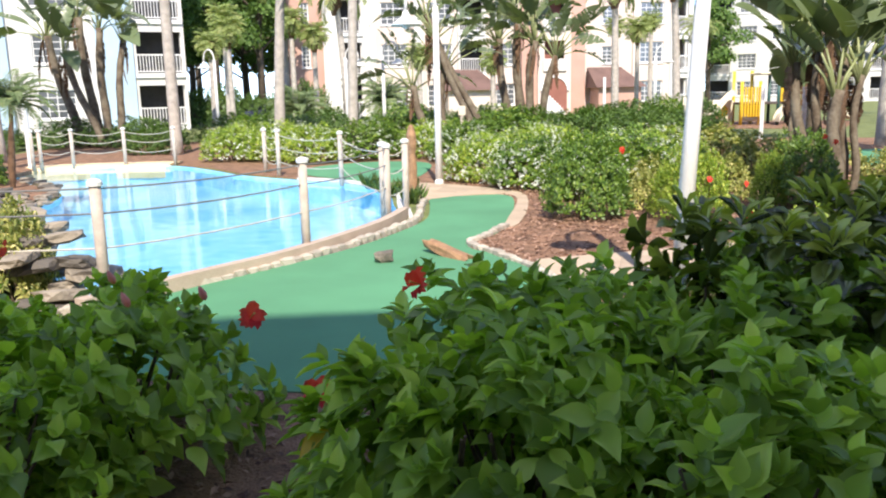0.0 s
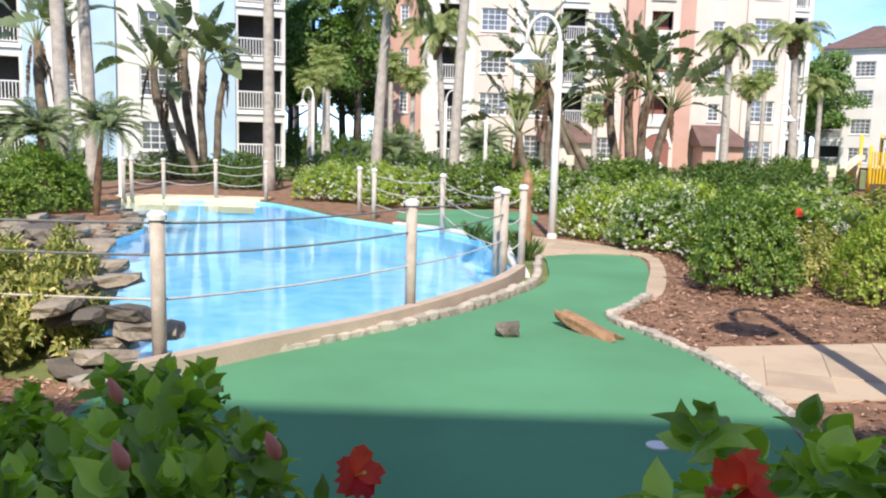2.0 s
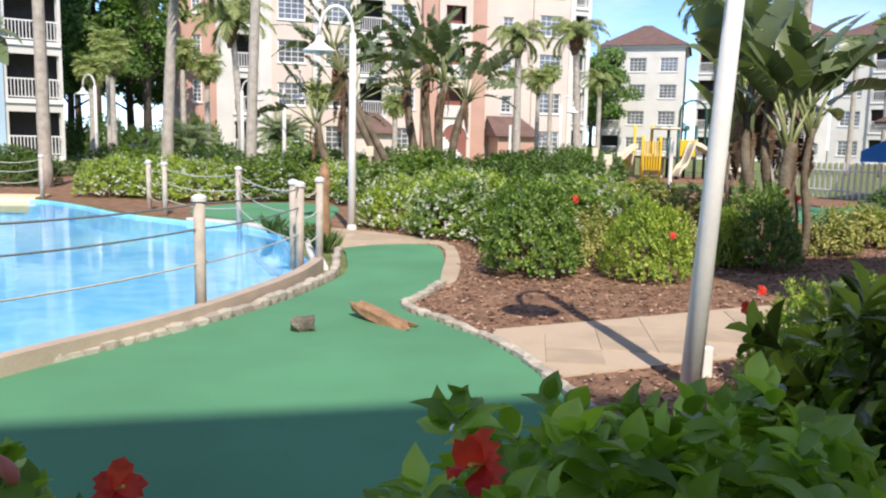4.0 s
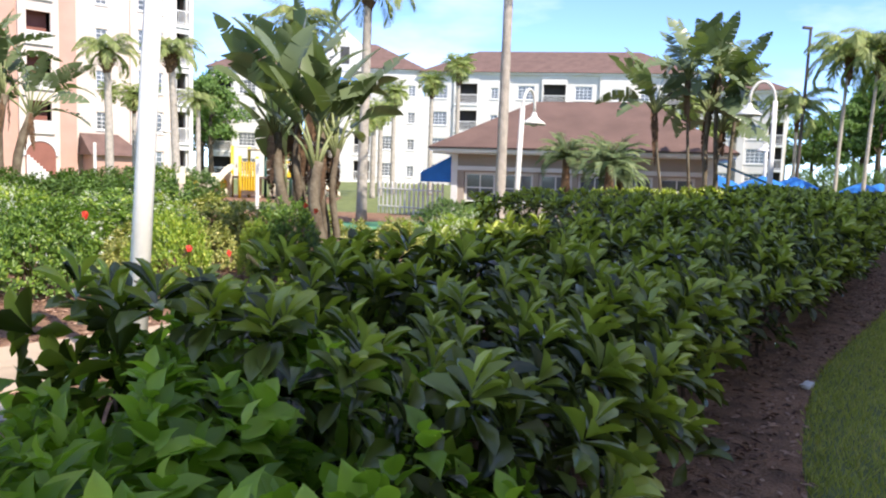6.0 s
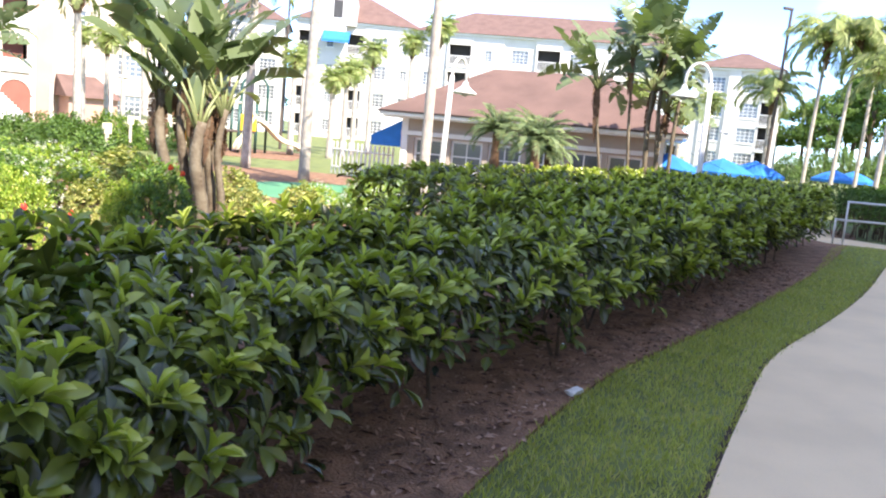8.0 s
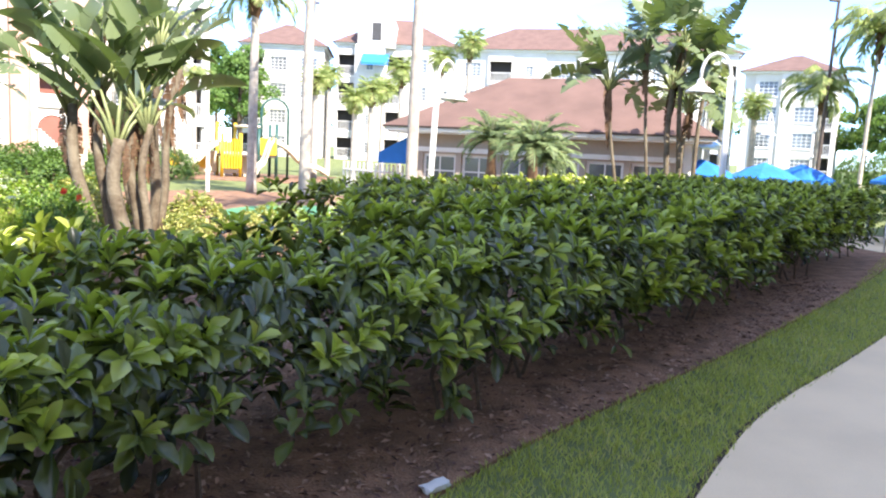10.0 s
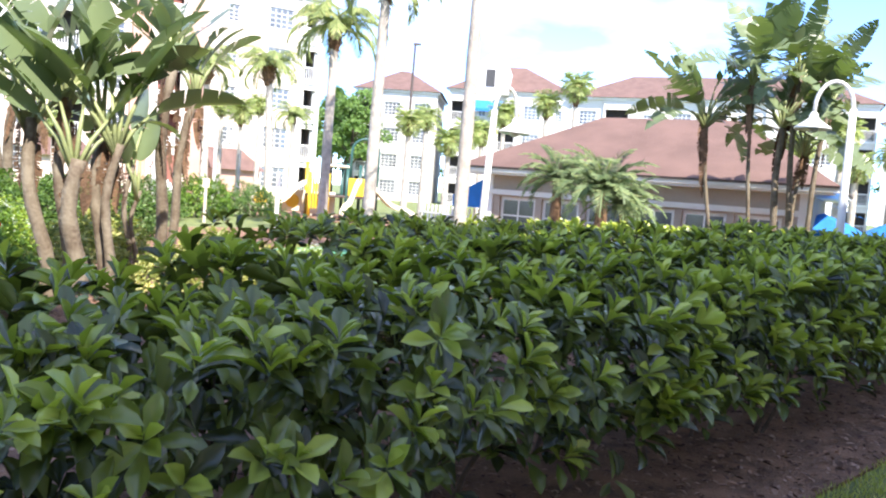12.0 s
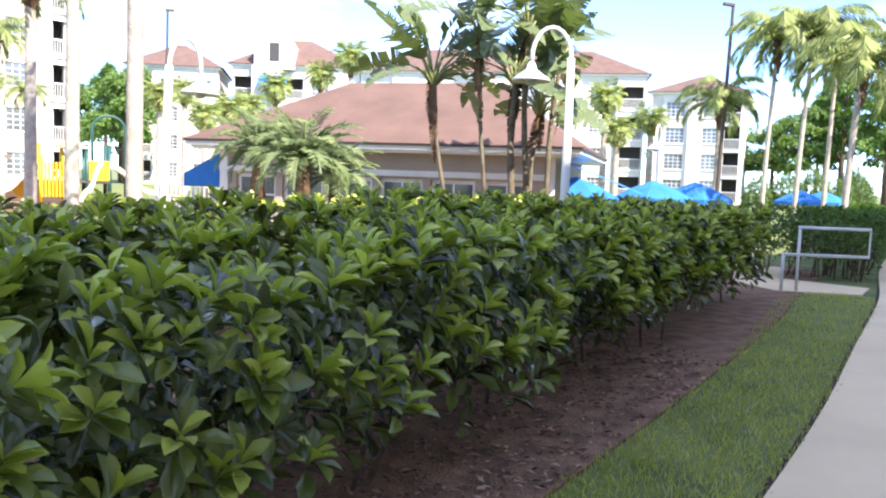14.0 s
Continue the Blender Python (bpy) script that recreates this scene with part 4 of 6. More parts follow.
# ---- rope fences, lamps, posts ----
POSTM = Mesh().tube([(0, 0, -0.05), (0, 0, 0.86)], 0.046, 12).data("post", M_POST, True)
CAPM = Mesh().lathe([(0.06, 0.855), (0.062, 0.885), (0.035, 0.905), (0.0, 0.91)], 12).data("cap", M_WHITE)


def rope(a, b, sag, r=0.008):
    a, b = Vector(a), Vector(b)
    return Mesh().tube([a.lerp(b, t) - Vector((0, 0, sag * 4 * t * (1 - t))) for t in [i / 10 for i in range(11)]], r, 5)


def rope_fence(posts, label, heights=(0.72, 0.45), h=1.0, sag=0.07, skip=(), grey=0):
    fe = thing("rope_fence", label, "fence", group="pool fences")
    for x, y, z in posts:
        po = part("post", POSTM, None, fe, m=pose(x, y, z, 0, 0, 0) @ Matrix.Diagonal((1, 1, h, 1)))
        part("cap", CAPM, None, po, "pale post cap")
    for i, (a, b) in enumerate(zip(posts, posts[1:])):
        if i in skip:
            continue
        for j, hh in enumerate(heights):
            part("rope", rope((a[0], a[1], a[2] + hh), (b[0], b[1], b[2] + hh), sag), M_ROPED if j < grey else M_ROPE, fe, "sagging rope")
    return fe


rope_fence([(-9.0, 2.6, 0.05), (-4.19, 3.75, 0.03), (-3.37, 5.87, 0.03), (-3.2, 8.08, 0.03)], "weathered wooden rope fence along the near pool edge", (0.92, 0.72, 0.44), 1.1, 0.03, grey=2)
rope_fence([(-3.26, 9.1, 0.05), (-3.43, 8.6, 0.04), (-5.54, 12.48, 0.02), (-7.42, 13.75, 0.02), (-8.1, 14.5, 0.02)], "wooden rope fence between the pool and the far green", (0.85, 0.6, 0.3), 1.08, 0.08)
rope_fence([(-14.75, 15.2, 0.04), (-14.6, 15.3, 0.04), (-14.0, 15.72, 0.04), (-12.85, 16.22, 0.04), (-11.6, 16.5, 0.04)], "wooden rope fence along the far pool deck", (0.85, 0.65, 0.4), 1.05, 0.09)


def lamp(x, y, yaw, h=3.6, z=0.0, label="white gooseneck street lamp with a bell shade", lean=0.0, foot=True):
    la = thing("street_lamp", label, "street lamp", pose(x, y, z, 0, lean, 0) @ pose(0, 0, 0, 0, 0, yaw), "garden lamps")
    part("post", Mesh().tube([(0, 0, -0.05), (0, 0, h * 0.4), (0, 0, h - 0.42)], [0.065, 0.06, 0.05], 12), M_WHITE, la, smooth=True)
    if foot:
        part("base", Mesh().lathe([(0.082, 0.0), (0.082, 0.07), (0.07, 0.10), (0.062, 0.12)], 12), M_WHITE, la)
    arc = [(-0.26 + 0.26 * math.cos(a), 0, h - 0.42 + 0.40 * math.sin(a)) for a in [math.pi * i / 12 for i in range(12)]]
    part("arm", Mesh().tube([(0, 0, h - 0.44)] + arc + [(-0.52, 0, h - 0.5)], 0.030, 8), M_WHITE, la, smooth=True)
    sh = part("shade", Mesh().lathe([(0.03, h - 0.47), (0.055, h - 0.50), (0.075, h - 0.57), (0.14, h - 0.625), (0.255, h - 0.70), (0.26, h - 0.735), (0.12, h - 0.665), (0.0, h - 0.63)], 18, -0.52, 0), M_WHITE, la, "bell-shaped white shade", smooth=True)
    part("globe", Mesh().lathe([(0.0, h - 0.79), (0.06, h - 0.775), (0.085, h - 0.74), (0.085, h - 0.67)], 12, -0.52, 0), M_FROST, la, "frosted pale glass globe", smooth=True)
    return la


lamp(-3.62, 12.4, 15, 3.55)
lamp(12.7, 12.97, -27, 3.59)
lamp(7.6, 14.75, 215, 3.3, lean=2.0)
lamp(0.27, 4.65, 60, 3.5, lean=2.8, foot=False, label="tall white gooseneck lamp standing in the mulch bed")
lamp(-16.6, 27.6, -10, 3.6)
lamp(-11.2, 27.9, 180, 3.5)
lamp(-8.0, 22.7, 180, 3.3)
lamp(0.35, 34.7, 180, 3.5)
lamp(21.5, 23.0, 38, 3.3)

thing("utility_box", "small white painted utility box behind the lamp post", "utility box", pose(0.42, 4.92, 0, 0, 0, 10), mesh=Mesh().cbox(-0.035, 0.035, -0.03, 0.03, -0.03, 0.22, 0.01), material=M_WHITE)

totem = thing("carved_post", "orange-brown carved wooden post by the green", "post", pose(-3.6, 10.6, 0.0, 0, 0, 20), mesh=Mesh().lathe([(0.0, 0), (0.075, 0.0), (0.08, 0.5), (0.06, 0.7), (0.085, 0.85), (0.08, 1.0), (0.04, 1.14), (0.0, 1.17)], 10), material=M_TOTEM)
for x, y, h in [(1.0, 19.0, 1.25), (1.3, 27.0, 1.35), (-5.0, 20.5, 1.3)]:
    mk = thing("hole_marker", "small tan wooden golf hole marker post", "sign post", pose(x, y, 0.0, 0, 0, 10), "hole markers")
    part("post", Mesh().cbox(-0.045, 0.045, -0.045, 0.045, 0, h * 0.8, 0.008), M_POST, mk)
    part("sign_board", Mesh().cbox(-0.1, 0.1, -0.05, 0.05, h * 0.8, h, 0.01), M_BEIGE, mk)
for x, y, h in [(3.55, 25.6, 1.7), (-1.75, 33.9, 2.2), (-14.95, 15.35, 1.7)]:
    thing("white_post", "short white wooden post among the shrubs", "post", pose(x, y, 0), "white posts", mesh=Mesh().cbox(-0.055, 0.055, -0.055, 0.055, -0.03, h, 0.012), material=M_WHITE)

rail = thing("white_handrail", "white painted metal handrail by the cross path", "handrail", pose(16.35, 12.75, 0, 0, 0, -24))
part("post", Mesh().tube([(0, 0, -0.05), (0, 0, 0.6)], 0.024, 8), M_WHITE, rail, smooth=True)
part("rail", Mesh().tube([(0.2, 0, 0.98), (1.25, 0, 0.98), (1.25, 0, 0.57), (0, 0, 0.57)], 0.024, 8), M_WHITE, rail, smooth=True)
part("post", Mesh().tube([(0.22, 0, -0.05), (0.22, 0, 0.98)], 0.024, 8), M_WHITE, rail, smooth=True)


# ---- palms ----
def frond(mesh_v, mesh_f, base, yaw, pitch, length, droop, leaflet, pairs, lw, hang=0.35):
    """Adds one feather leaf: its leaflets on both sides of an arching rib."""
    t = np.linspace(0.08, 1, pairs)
    ang = pitch - droop * t ** 1.4
    ds = length / pairs
    x, z = np.cumsum(np.cos(ang)) * ds, np.cumsum(np.sin(ang)) * ds
    c, s = math.cos(yaw), math.sin(yaw)
    rib = np.stack([base[0] + x * c, base[1] + x * s, base[2] + z], 1)
    tang = np.stack([np.cos(ang) * c, np.cos(ang) * s, np.sin(ang)], 1)
    side = np.array([-s, c, 0.0])
    prof = np.sin(np.pi * np.clip(t * 0.92 + 0.08, 0, 1)) ** 0.6
    for sg in (1, -1):
        d = tang * 0.65 + sg * side[None] * 0.8 + np.array([0, 0, -hang])[None] + rng.normal(0, 0.12, (pairs, 3))
        v, f = blades(rib, d, np.cross(d, tang) * sg + rng.normal(0, 0.1, (pairs, 3)), leaflet * prof * rng.uniform(0.85, 1.1, pairs), np.full(pairs, lw), LEAF_SMALL)
        mesh_v.append(v), mesh_f.append(f)
    wv = np.repeat(rib, 2, 0)
    wv[0::2] += side * 0.012
    wv[1::2] -= side * 0.012
    i = np.arange(pairs - 1) * 2
    mesh_v.append(wv), mesh_f.append(np.concatenate([np.stack([i, i + 1, i + 3], 1), np.stack([i, i + 3, i + 2], 1)]))


def crown_mesh(n, length, leaflet, droop, pairs=26, lw=0.035, material=None, hang=0.35, low=-0.5, high=1.35):
    vs, fs = [], []
    for i in range(n):
        frond(vs, fs, (0, 0, 0), i * 2.399 + rng.normal(0, 0.15), low + (high - low) * (i / n) ** 0.8, length * rng.uniform(0.85, 1.1), droop * rng.uniform(0.8, 1.2), leaflet, pairs, lw, hang)
    return arrays("crown", *join(zip(vs, fs)), material)


CROWN_QUEEN = crown_mesh(20, 2.3, 0.62, 2.1, 44, 0.016, L_PALM, 0.95, -0.05, 1.4)
CROWN_CAB = crown_mesh(34, 1.15, 0.55, 1.2, 14, 0.05, L_PALM, 0.3, -1.1, 1.35)
CROWN_DATE = crown_mesh(36, 1.25, 0.27, 1.55, 46, 0.0021, L_DATE, 0.15, -0.1, 1.5)
BOOTS = Mesh()
for k in range(40):
    a, z = k * 2.4, -0.15 - 0.9 * (k / 40)
    BOOTS.tube([(0.12 * math.cos(a), 0.12 * math.sin(a), z), (0.27 * math.cos(a), 0.27 * math.sin(a), z + 0.22)], [0.05, 0.02], 5)
BOOTS.lathe([(0.12, -1.25), (0.2, -0.7), (0.19, -0.2), (0.1, 0.1)], 10)
BOOTS = BOOTS.data("boots", M_BOOT)


def palm(x, y, h, kind="queen", lean=(0.0, 0.0), r=0.15, s=1.0, label=None, z=0.0, boots=1.0, yaw=0):
    pa = thing("palm_tree", label or "tall palm tree with a smooth grey trunk and feathery crown", "palm tree", pose(x, y, z), "palms")
    n = 14
    pth = [(lean[0] * (i / n) ** 1.5, lean[1] * (i / n) ** 1.5, -0.1 + (h + 0.1) * i / n) for i in range(n + 1)]
    rad = [0.85 * r * (1.25 if i == 0 else 1.08 - 0.3 * i / n) * (1 + 0.05 * (i % 2)) for i in range(n + 1)]
    if kind == "date":
        rad = [v * (0.8 + 0.45 * math.sin(math.pi * min(1.0, i / n * 1.15)) ** 2) for i, v in enumerate(rad)]
    part("trunk", Mesh().tube(pth, rad, 10), M_BOOT if kind == "date" else M_TRUNK, pa, smooth=True)
    cm = pose(lean[0], lean[1], h, 0, 0, yaw) @ Matrix.Diagonal((s, s, s, 1))
    part("crown", {"queen": CROWN_QUEEN, "cabbage": CROWN_CAB, "date": CROWN_DATE}[kind], None, pa, "arching green fronds", cm)
    if boots and kind != "date":
        bs = boots * s
        part("leaf_sheath", BOOTS, None, pa, "brown leaf bases below the crown", pose(lean[0], lean[1], h) @ Matrix.Diagonal((bs * r / 0.15, bs * r / 0.15, bs, 1)))
    return pa


CAB = "cabbage palm with a shaggy crown and brown leaf bases"
DATE = "small feathery date palm on a short rough trunk"
palm(-15.1, 13.8, 8.5, lean=(-0.6, 0.3), r=0.19)
palm(-17.5, 17.1, 9.0, lean=(-0.4, 0), r=0.19, yaw=40)
palm(-13.75, 20.0, 8.2, r=0.19, lean=(0.0, 0.0), yaw=70)
palm(-10.2, 19.7, 5.9, r=0.17, lean=(0.35, 0.1), yaw=20, boots=0.8)
palm(-7.55, 18.6, 7.6, r=0.15, lean=(0.35, 0), yaw=110)
palm(-14.7, 37.3, 7.0, "queen", r=0.2, lean=(-0.5, 0), s=1.1, yaw=10)
palm(-1.7, 44.7, 7.2, "queen", r=0.24, s=0.95, lean=(-0.1, 0))
palm(1.6, 44.6, 7.4, "queen", r=0.24, s=0.95, lean=(-0.3, 0), yaw=60)
palm(2.7, 44.5, 4.9, "queen", r=0.16, s=0.6, yaw=130)
palm(-0.6, 49.7, 5.4, "cabbage", r=0.16, s=0.90, label=CAB)
palm(-18.1, 41.3, 5.2, "cabbage", r=0.18, s=0.90, label=CAB)
palm(-19.3, 41.0, 6.0, "cabbage", r=0.18, s=0.90, label=CAB, yaw=50)
palm(-11.8, 40.5, 3.8, "cabbage", r=0.18, s=0.83, label=CAB, yaw=50)
palm(-8.0, 41.5, 3.4, "cabbage", r=0.18, s=0.75, label=CAB, yaw=20)
palm(-17.8, 29.5, 4.0, "cabbage", r=0.16, s=0.68, label=CAB, yaw=50)
palm(-20.5, 36, 5.2, "cabbage", r=0.16, s=0.90, label=CAB, yaw=90)
palm(-21.8, 38, 6.0, "cabbage", r=0.16, s=0.90, label=CAB, yaw=30)
palm(-13.0, 38.0, 1.3, "date", r=0.16, s=1.7, label=DATE)
palm(-16.0, 34.0, 1.0, "date", r=0.16, s=1.5, label=DATE, yaw=40)
palm(-11.6, 11.0, 1.65, "date", r=0.065, s=0.72, label=DATE, lean=(0.2, 0))
palm(-13.3, 11.6, 1.5, "date", r=0.10, s=0.8, label=DATE, yaw=80, lean=(-0.2, 0))
palm(7.27, 14.79, 7.5, r=0.125, lean=(0.05, 0), yaw=15)
palm(4.85, 25.8, 6.1, r=0.17, s=0.8, lean=(0.05, 0), yaw=85, boots=0.9)
palm(6.05, 21.8, 6.75, r=0.17, s=0.8, lean=(0.08, 0), yaw=25, boots=0.9)
palm(8.9, 14.95, 1.85, "date", r=0.145, s=0.66, label=DATE)
palm(9.32, 13.85, 1.72, "date", r=0.15, s=0.76, label=DATE, yaw=70)
palm(9.85, 14.3, 1.5, "date", r=0.145, s=0.62, label=DATE, yaw=140)
for x, y, h, s in [(9.4, 42.2, 5.2, 1.0), (14.2, 46.6, 6.2, 1.3), (18.0, 45.7, 8.0, 1.4), (16.6, 46.6, 7.0, 1.2), (11.2, 40, 4.4, 1.1), (12.4, 43, 4.8, 1.1), (-2.0, 51.7, 5.7, 1.0), (0.2, 52, 6.0, 1.0), (24, 33, 4.6, 1.1), (26.5, 34, 5.4, 1.2), (25.2, 31, 3.8, 1.0), (27.5, 32, 4.4, 1.0), (9.9, 37.0, 3.8, 1.0), (8.2, 38.0, 4.6, 1.0)]:
    palm(x, y, h, "cabbage", r=0.17, s=s * 0.72, label=CAB, yaw=h * 77)
for x, y, h, s, l in [(29.3, 27.3, 7.3, 1.2, 0.3), (30.1, 26.5, 7.4, 1.25, 0.4), (24.2, 18.9, 4.9, 1.0, 0.3), (31.5, 26.5, 7.0, 1.2, 0.2), (26.4, 16.9, 5.9, 0.8, -0.3), (28.5, 29, 5.0, 1.0, 0), (33.5, 24.5, 6.6, 1.1, 0.3), (36.0, 25.5, 5.6, 1.0, -0.2)]:
    palm(x, y, h, "queen", r=0.10, s=s * 0.95, yaw=h * 50, lean=(l, 0))
pole = thing("light_pole", "slim dark metal light pole above the umbrellas", "light pole", pose(28.0, 28.3, 0), "light poles")
part("pole", Mesh().tube([(0, 0, -0.1), (0.25, 0, 8.4)], [0.085, 0.06], 8), M_FASCIA, pole)
part("lamp_head", Mesh().cbox(-0.2, 0.3, -0.07, 0.07, 8.36, 8.48, 0.015), M_FASCIA, pole)
pole = thing("light_pole", "slim dark metal light pole beside the playground", "light pole", pose(8.6, 44.0, 0), "light poles")
part("pole", Mesh().tube([(0, 0, -0.1), (0.1, 0, 9.0)], [0.085, 0.06], 8), M_FASCIA, pole)
part("lamp_head", Mesh().cbox(0.0, 0.4, -0.07, 0.07, 8.94, 9.06, 0.015), M_FASCIA, pole)


# ---- paddle-leaf plants ----
def paddle_leaf(length, width, torn, bend):
    """A big paddle blade with a midrib; its edges are split here and there."""
    n = 24
    vs, fs = [], []
    x, z, ang = 0.0, 0.0, 0.0
    shape = [0.22, 0.62, 0.85, 0.95, 1.0, 1.0, 0.98, 0.95, 0.91, 0.86, 0.78, 0.67, 0.52, 0.32, 0.04]
    prof = list(np.interp(np.linspace(0, 14, n + 1), range(15), shape))
    mid = []
    for i in range(n + 1):
        mid.append(len(vs))
        vs.append((x, 0, z))
        ang -= bend / n
        x += math.cos(ang) * length / n
        z += math.sin(ang) * length / n
    fold = random.uniform(0.12, 0.45)
    for sg in (1, -1):
        edge = None
        sag = 0.0
        for i in range(n):
            a, b = vs[mid[i]], vs[mid[i + 1]]
            wa, wb = width * prof[i] * 0.5, width * prof[i + 1] * 0.5
            tear = i > 1 and random.random() < 0.55 * torn
            if edge is None or tear:
                sag = random.uniform(-0.5, 0.1) * torn if torn else 0.0
                edge = len(vs)
                o = (0.45 * length / n) if tear else 0.0
                vs.append((a[0] + 0.12 * wa + o, sg * wa, a[2] + (fold + sag) * wa))
            nxt = len(vs)
            vs.append((b[0] + 0.12 * wb, sg * wb, b[2] + (fold + sag) * wb))
            q = (mid[i], mid[i + 1], nxt, edge)
            fs += [(q[0], q[1], q[2]), (q[0], q[2], q[3])] if sg > 0 else [(q[0], q[2], q[1]), (q[0], q[3], q[2])]
            edge = nxt
    return np.array(vs), np.array(fs)


def paddle_plant(x, y, stems, label, z=0.0, leafn=8, leafl=1.15, leafw=0.46, torn=0.5, petiole=0.9, low_el=12, dead=3, spread=None):
    pl = thing("paddle_leaf_plant", label, "paddle plant", pose(x, y, z), "paddle-leaf plants")
    for dx, dy, lx, ly, h, r in stems:
        top = Vector((lx, ly, h))
        st = Mesh()
        pth = [Vector((dx, dy, -0.05)).lerp(top, t) + Vector((0.05 * math.sin(7 * t), 0.04 * math.cos(5 * t), 0)) for t in [i / 9 for i in range(10)]]
        st.tube(pth, [r * (1.15 - 0.3 * i / 9) * (1 + 0.12 * (i % 2)) for i in range(10)], 8)
        part("stem", st, M_PSTEM, pl, "fibrous brown-green stem", smooth=True)
        fan = spread if spread is not None else random.uniform(0, 3.14)
        for i in range(dead):
            yaw = random.uniform(0, 6.28)
            v, f = paddle_leaf(h * random.uniform(0.25, 0.45), 0.16, 1.0, 0.3)
            m = np.array(pose(0, 0, 0, 0, 0, math.degrees(yaw)) @ pose(0, 0, 0, random.uniform(-50, 50), random.uniform(74, 86), 0))[:3, :3]
            part("dead_leaf", arrays("dead_leaf", v @ m.T + np.array(top) - np.array([0, 0, 0.12 * i]) + np.array([math.cos(yaw), math.sin(yaw), 0]) * r, f, M_BOOT), None, pl, "brown hanging dead leaf")
        for i in range(leafn):
            el = radians(88 - (88 - low_el) * (i // 2 + random.uniform(0.0, 0.9)) / (leafn / 2))
            yaw = fan + (0 if i % 2 else math.pi) + random.gauss(0, 0.4)
            d = Vector((math.cos(yaw) * math.cos(el), math.sin(yaw) * math.cos(el), math.sin(el)))
            pl_ = petiole * random.uniform(0.7, 1.15)
            tip = top + d * pl_
            pt = Mesh().tube([top - Vector((0, 0, 0.15)), top + d * pl_ * 0.5, tip], [0.035, 0.024, 0.015], 5)
            v, f = paddle_leaf(leafl * random.uniform(0.75, 1.15), leafw * random.uniform(0.8, 1.15), torn, random.uniform(0.5, 1.3) if el < 0.8 else random.uniform(0.05, 0.6))
            m = np.array(pose(0, 0, 0, 0, 0, math.degrees(yaw)) @ pose(0, 0, 0, random.uniform(-40, 40), 0, 0) @ pose(0, 0, 0, 0, -math.degrees(el) + 8, 0))[:3, :3]
            stalk = part("leaf_stalk", pt, M_STALK, pl, "smooth yellow-green stalk", smooth=True)
            part("leaf_blade", arrays("leaf_blade", v @ m.T + np.array(tip), f, L_PADDLE), None, stalk, "large paddle-shaped leaf")
    return pl


random.seed(5)
PAD = "tall plant with big dark green paddle leaves on bare stems"
paddle_plant(2.58, 10.75, [(-0.25, 0.1, -0.55, 0.2, 1.95, 0.07), (-0.12, 0.2, -0.22, 0.3, 2.2, 0.06), (0.05, 0, 0.0, 0, 1.55, 0.085), (0.2, 0.3, 0.15, 0.35, 2.0, 0.06), (0.3, 0.1, 0.34, 0.25, 1.75, 0.05)], PAD, leafn=6, leafl=1.05, leafw=0.48, torn=0.35, petiole=0.64, low_el=36, dead=3, spread=0.2)
paddle_plant(2.7, 13.7, [(0.05, 0.2, 0.2, -0.1, 3.0, 0.075), (0.12, 0.35, 0.45, 0.4, 2.7, 0.06)], "slender plant with upright paddle leaves and a shaggy brown stem", leafn=7, leafl=1.05, leafw=0.36, torn=0.5, petiole=0.45, low_el=46, dead=4, spread=0.4)
paddle_plant(2.45, 13.4, [(0, 0, 0.03, 0, 1.55, 0.035), (0.08, 0.05, 0.12, 0.05, 1.2, 0.03)], "young plant with a few dark paddle leaves", leafn=3, leafl=0.95, leafw=0.5, torn=0.1, petiole=0.45, low_el=60, dead=0, spread=0.4)
paddle_plant(13.2, 15.8, [(-0.9, 0.3, -1.3, 0.3, 3.2, 0.035), (-0.4, 0, -0.6, 0, 4.0, 0.035), (0.1, 0.1, 0.1, 0.1, 3.3, 0.06), (0.3, -0.1, 0.25, 0, 4.1, 0.05), (0.6, 0, 0.9, 0, 3.7, 0.045), (0.45, 0.3, 0.7, 0.3, 2.8, 0.04)], PAD, leafn=15, leafl=1.1, leafw=0.44, torn=0.9, petiole=0.5, low_el=0, dead=2)
paddle_plant(-4.15, 25.5, [(-0.3, 0, -0.7, 0, 3.4, 0.13), (0, 0.2, -0.1, 0.2, 4.0, 0.14), (0.25, 0, 0.5, 0, 3.3, 0.13), (0.5, 0.1, 1.2, 0.1, 2.8, 0.12)], PAD, leafn=15, leafl=1.3, leafw=0.42, torn=0.8)
paddle_plant(-6.0, 21.1, [(0, 0, -0.6, 0, 1.9, 0.11), (0.2, 0.1, 0.3, 0.2, 2.4, 0.10), (1.7, 0.2, -0.2, 0.2, 3.9, 0.09), (1.4, 0.1, 0.1, 0, 3.3, 0.09)], PAD, leafn=8, leafl=1.15, leafw=0.4, torn=1.0)
paddle_plant(-19.0, 23.7, [(-0.9, 0, -2.0, 0, 4.0, 0.14), (-0.3, 0.1, -0.7, 0.1, 4.6, 0.14), (0.1, 0, 0.2, 0, 4.2, 0.13), (0.5, 0.1, 0.9, 0.3, 3.8, 0.12), (0.2, -0.3, -1.1, -0.3, 3.3, 0.12)], PAD, leafn=9, leafl=1.5, leafw=0.55, torn=0.5)
paddle_plant(-21.5, 19.5, [(0, 0, -0.4, 0, 4.4, 0.16), (0.4, 0.2, 0.6, 0.2, 4.9, 0.16)], PAD, leafn=9, leafl=1.5, leafw=0.55, torn=0.6)


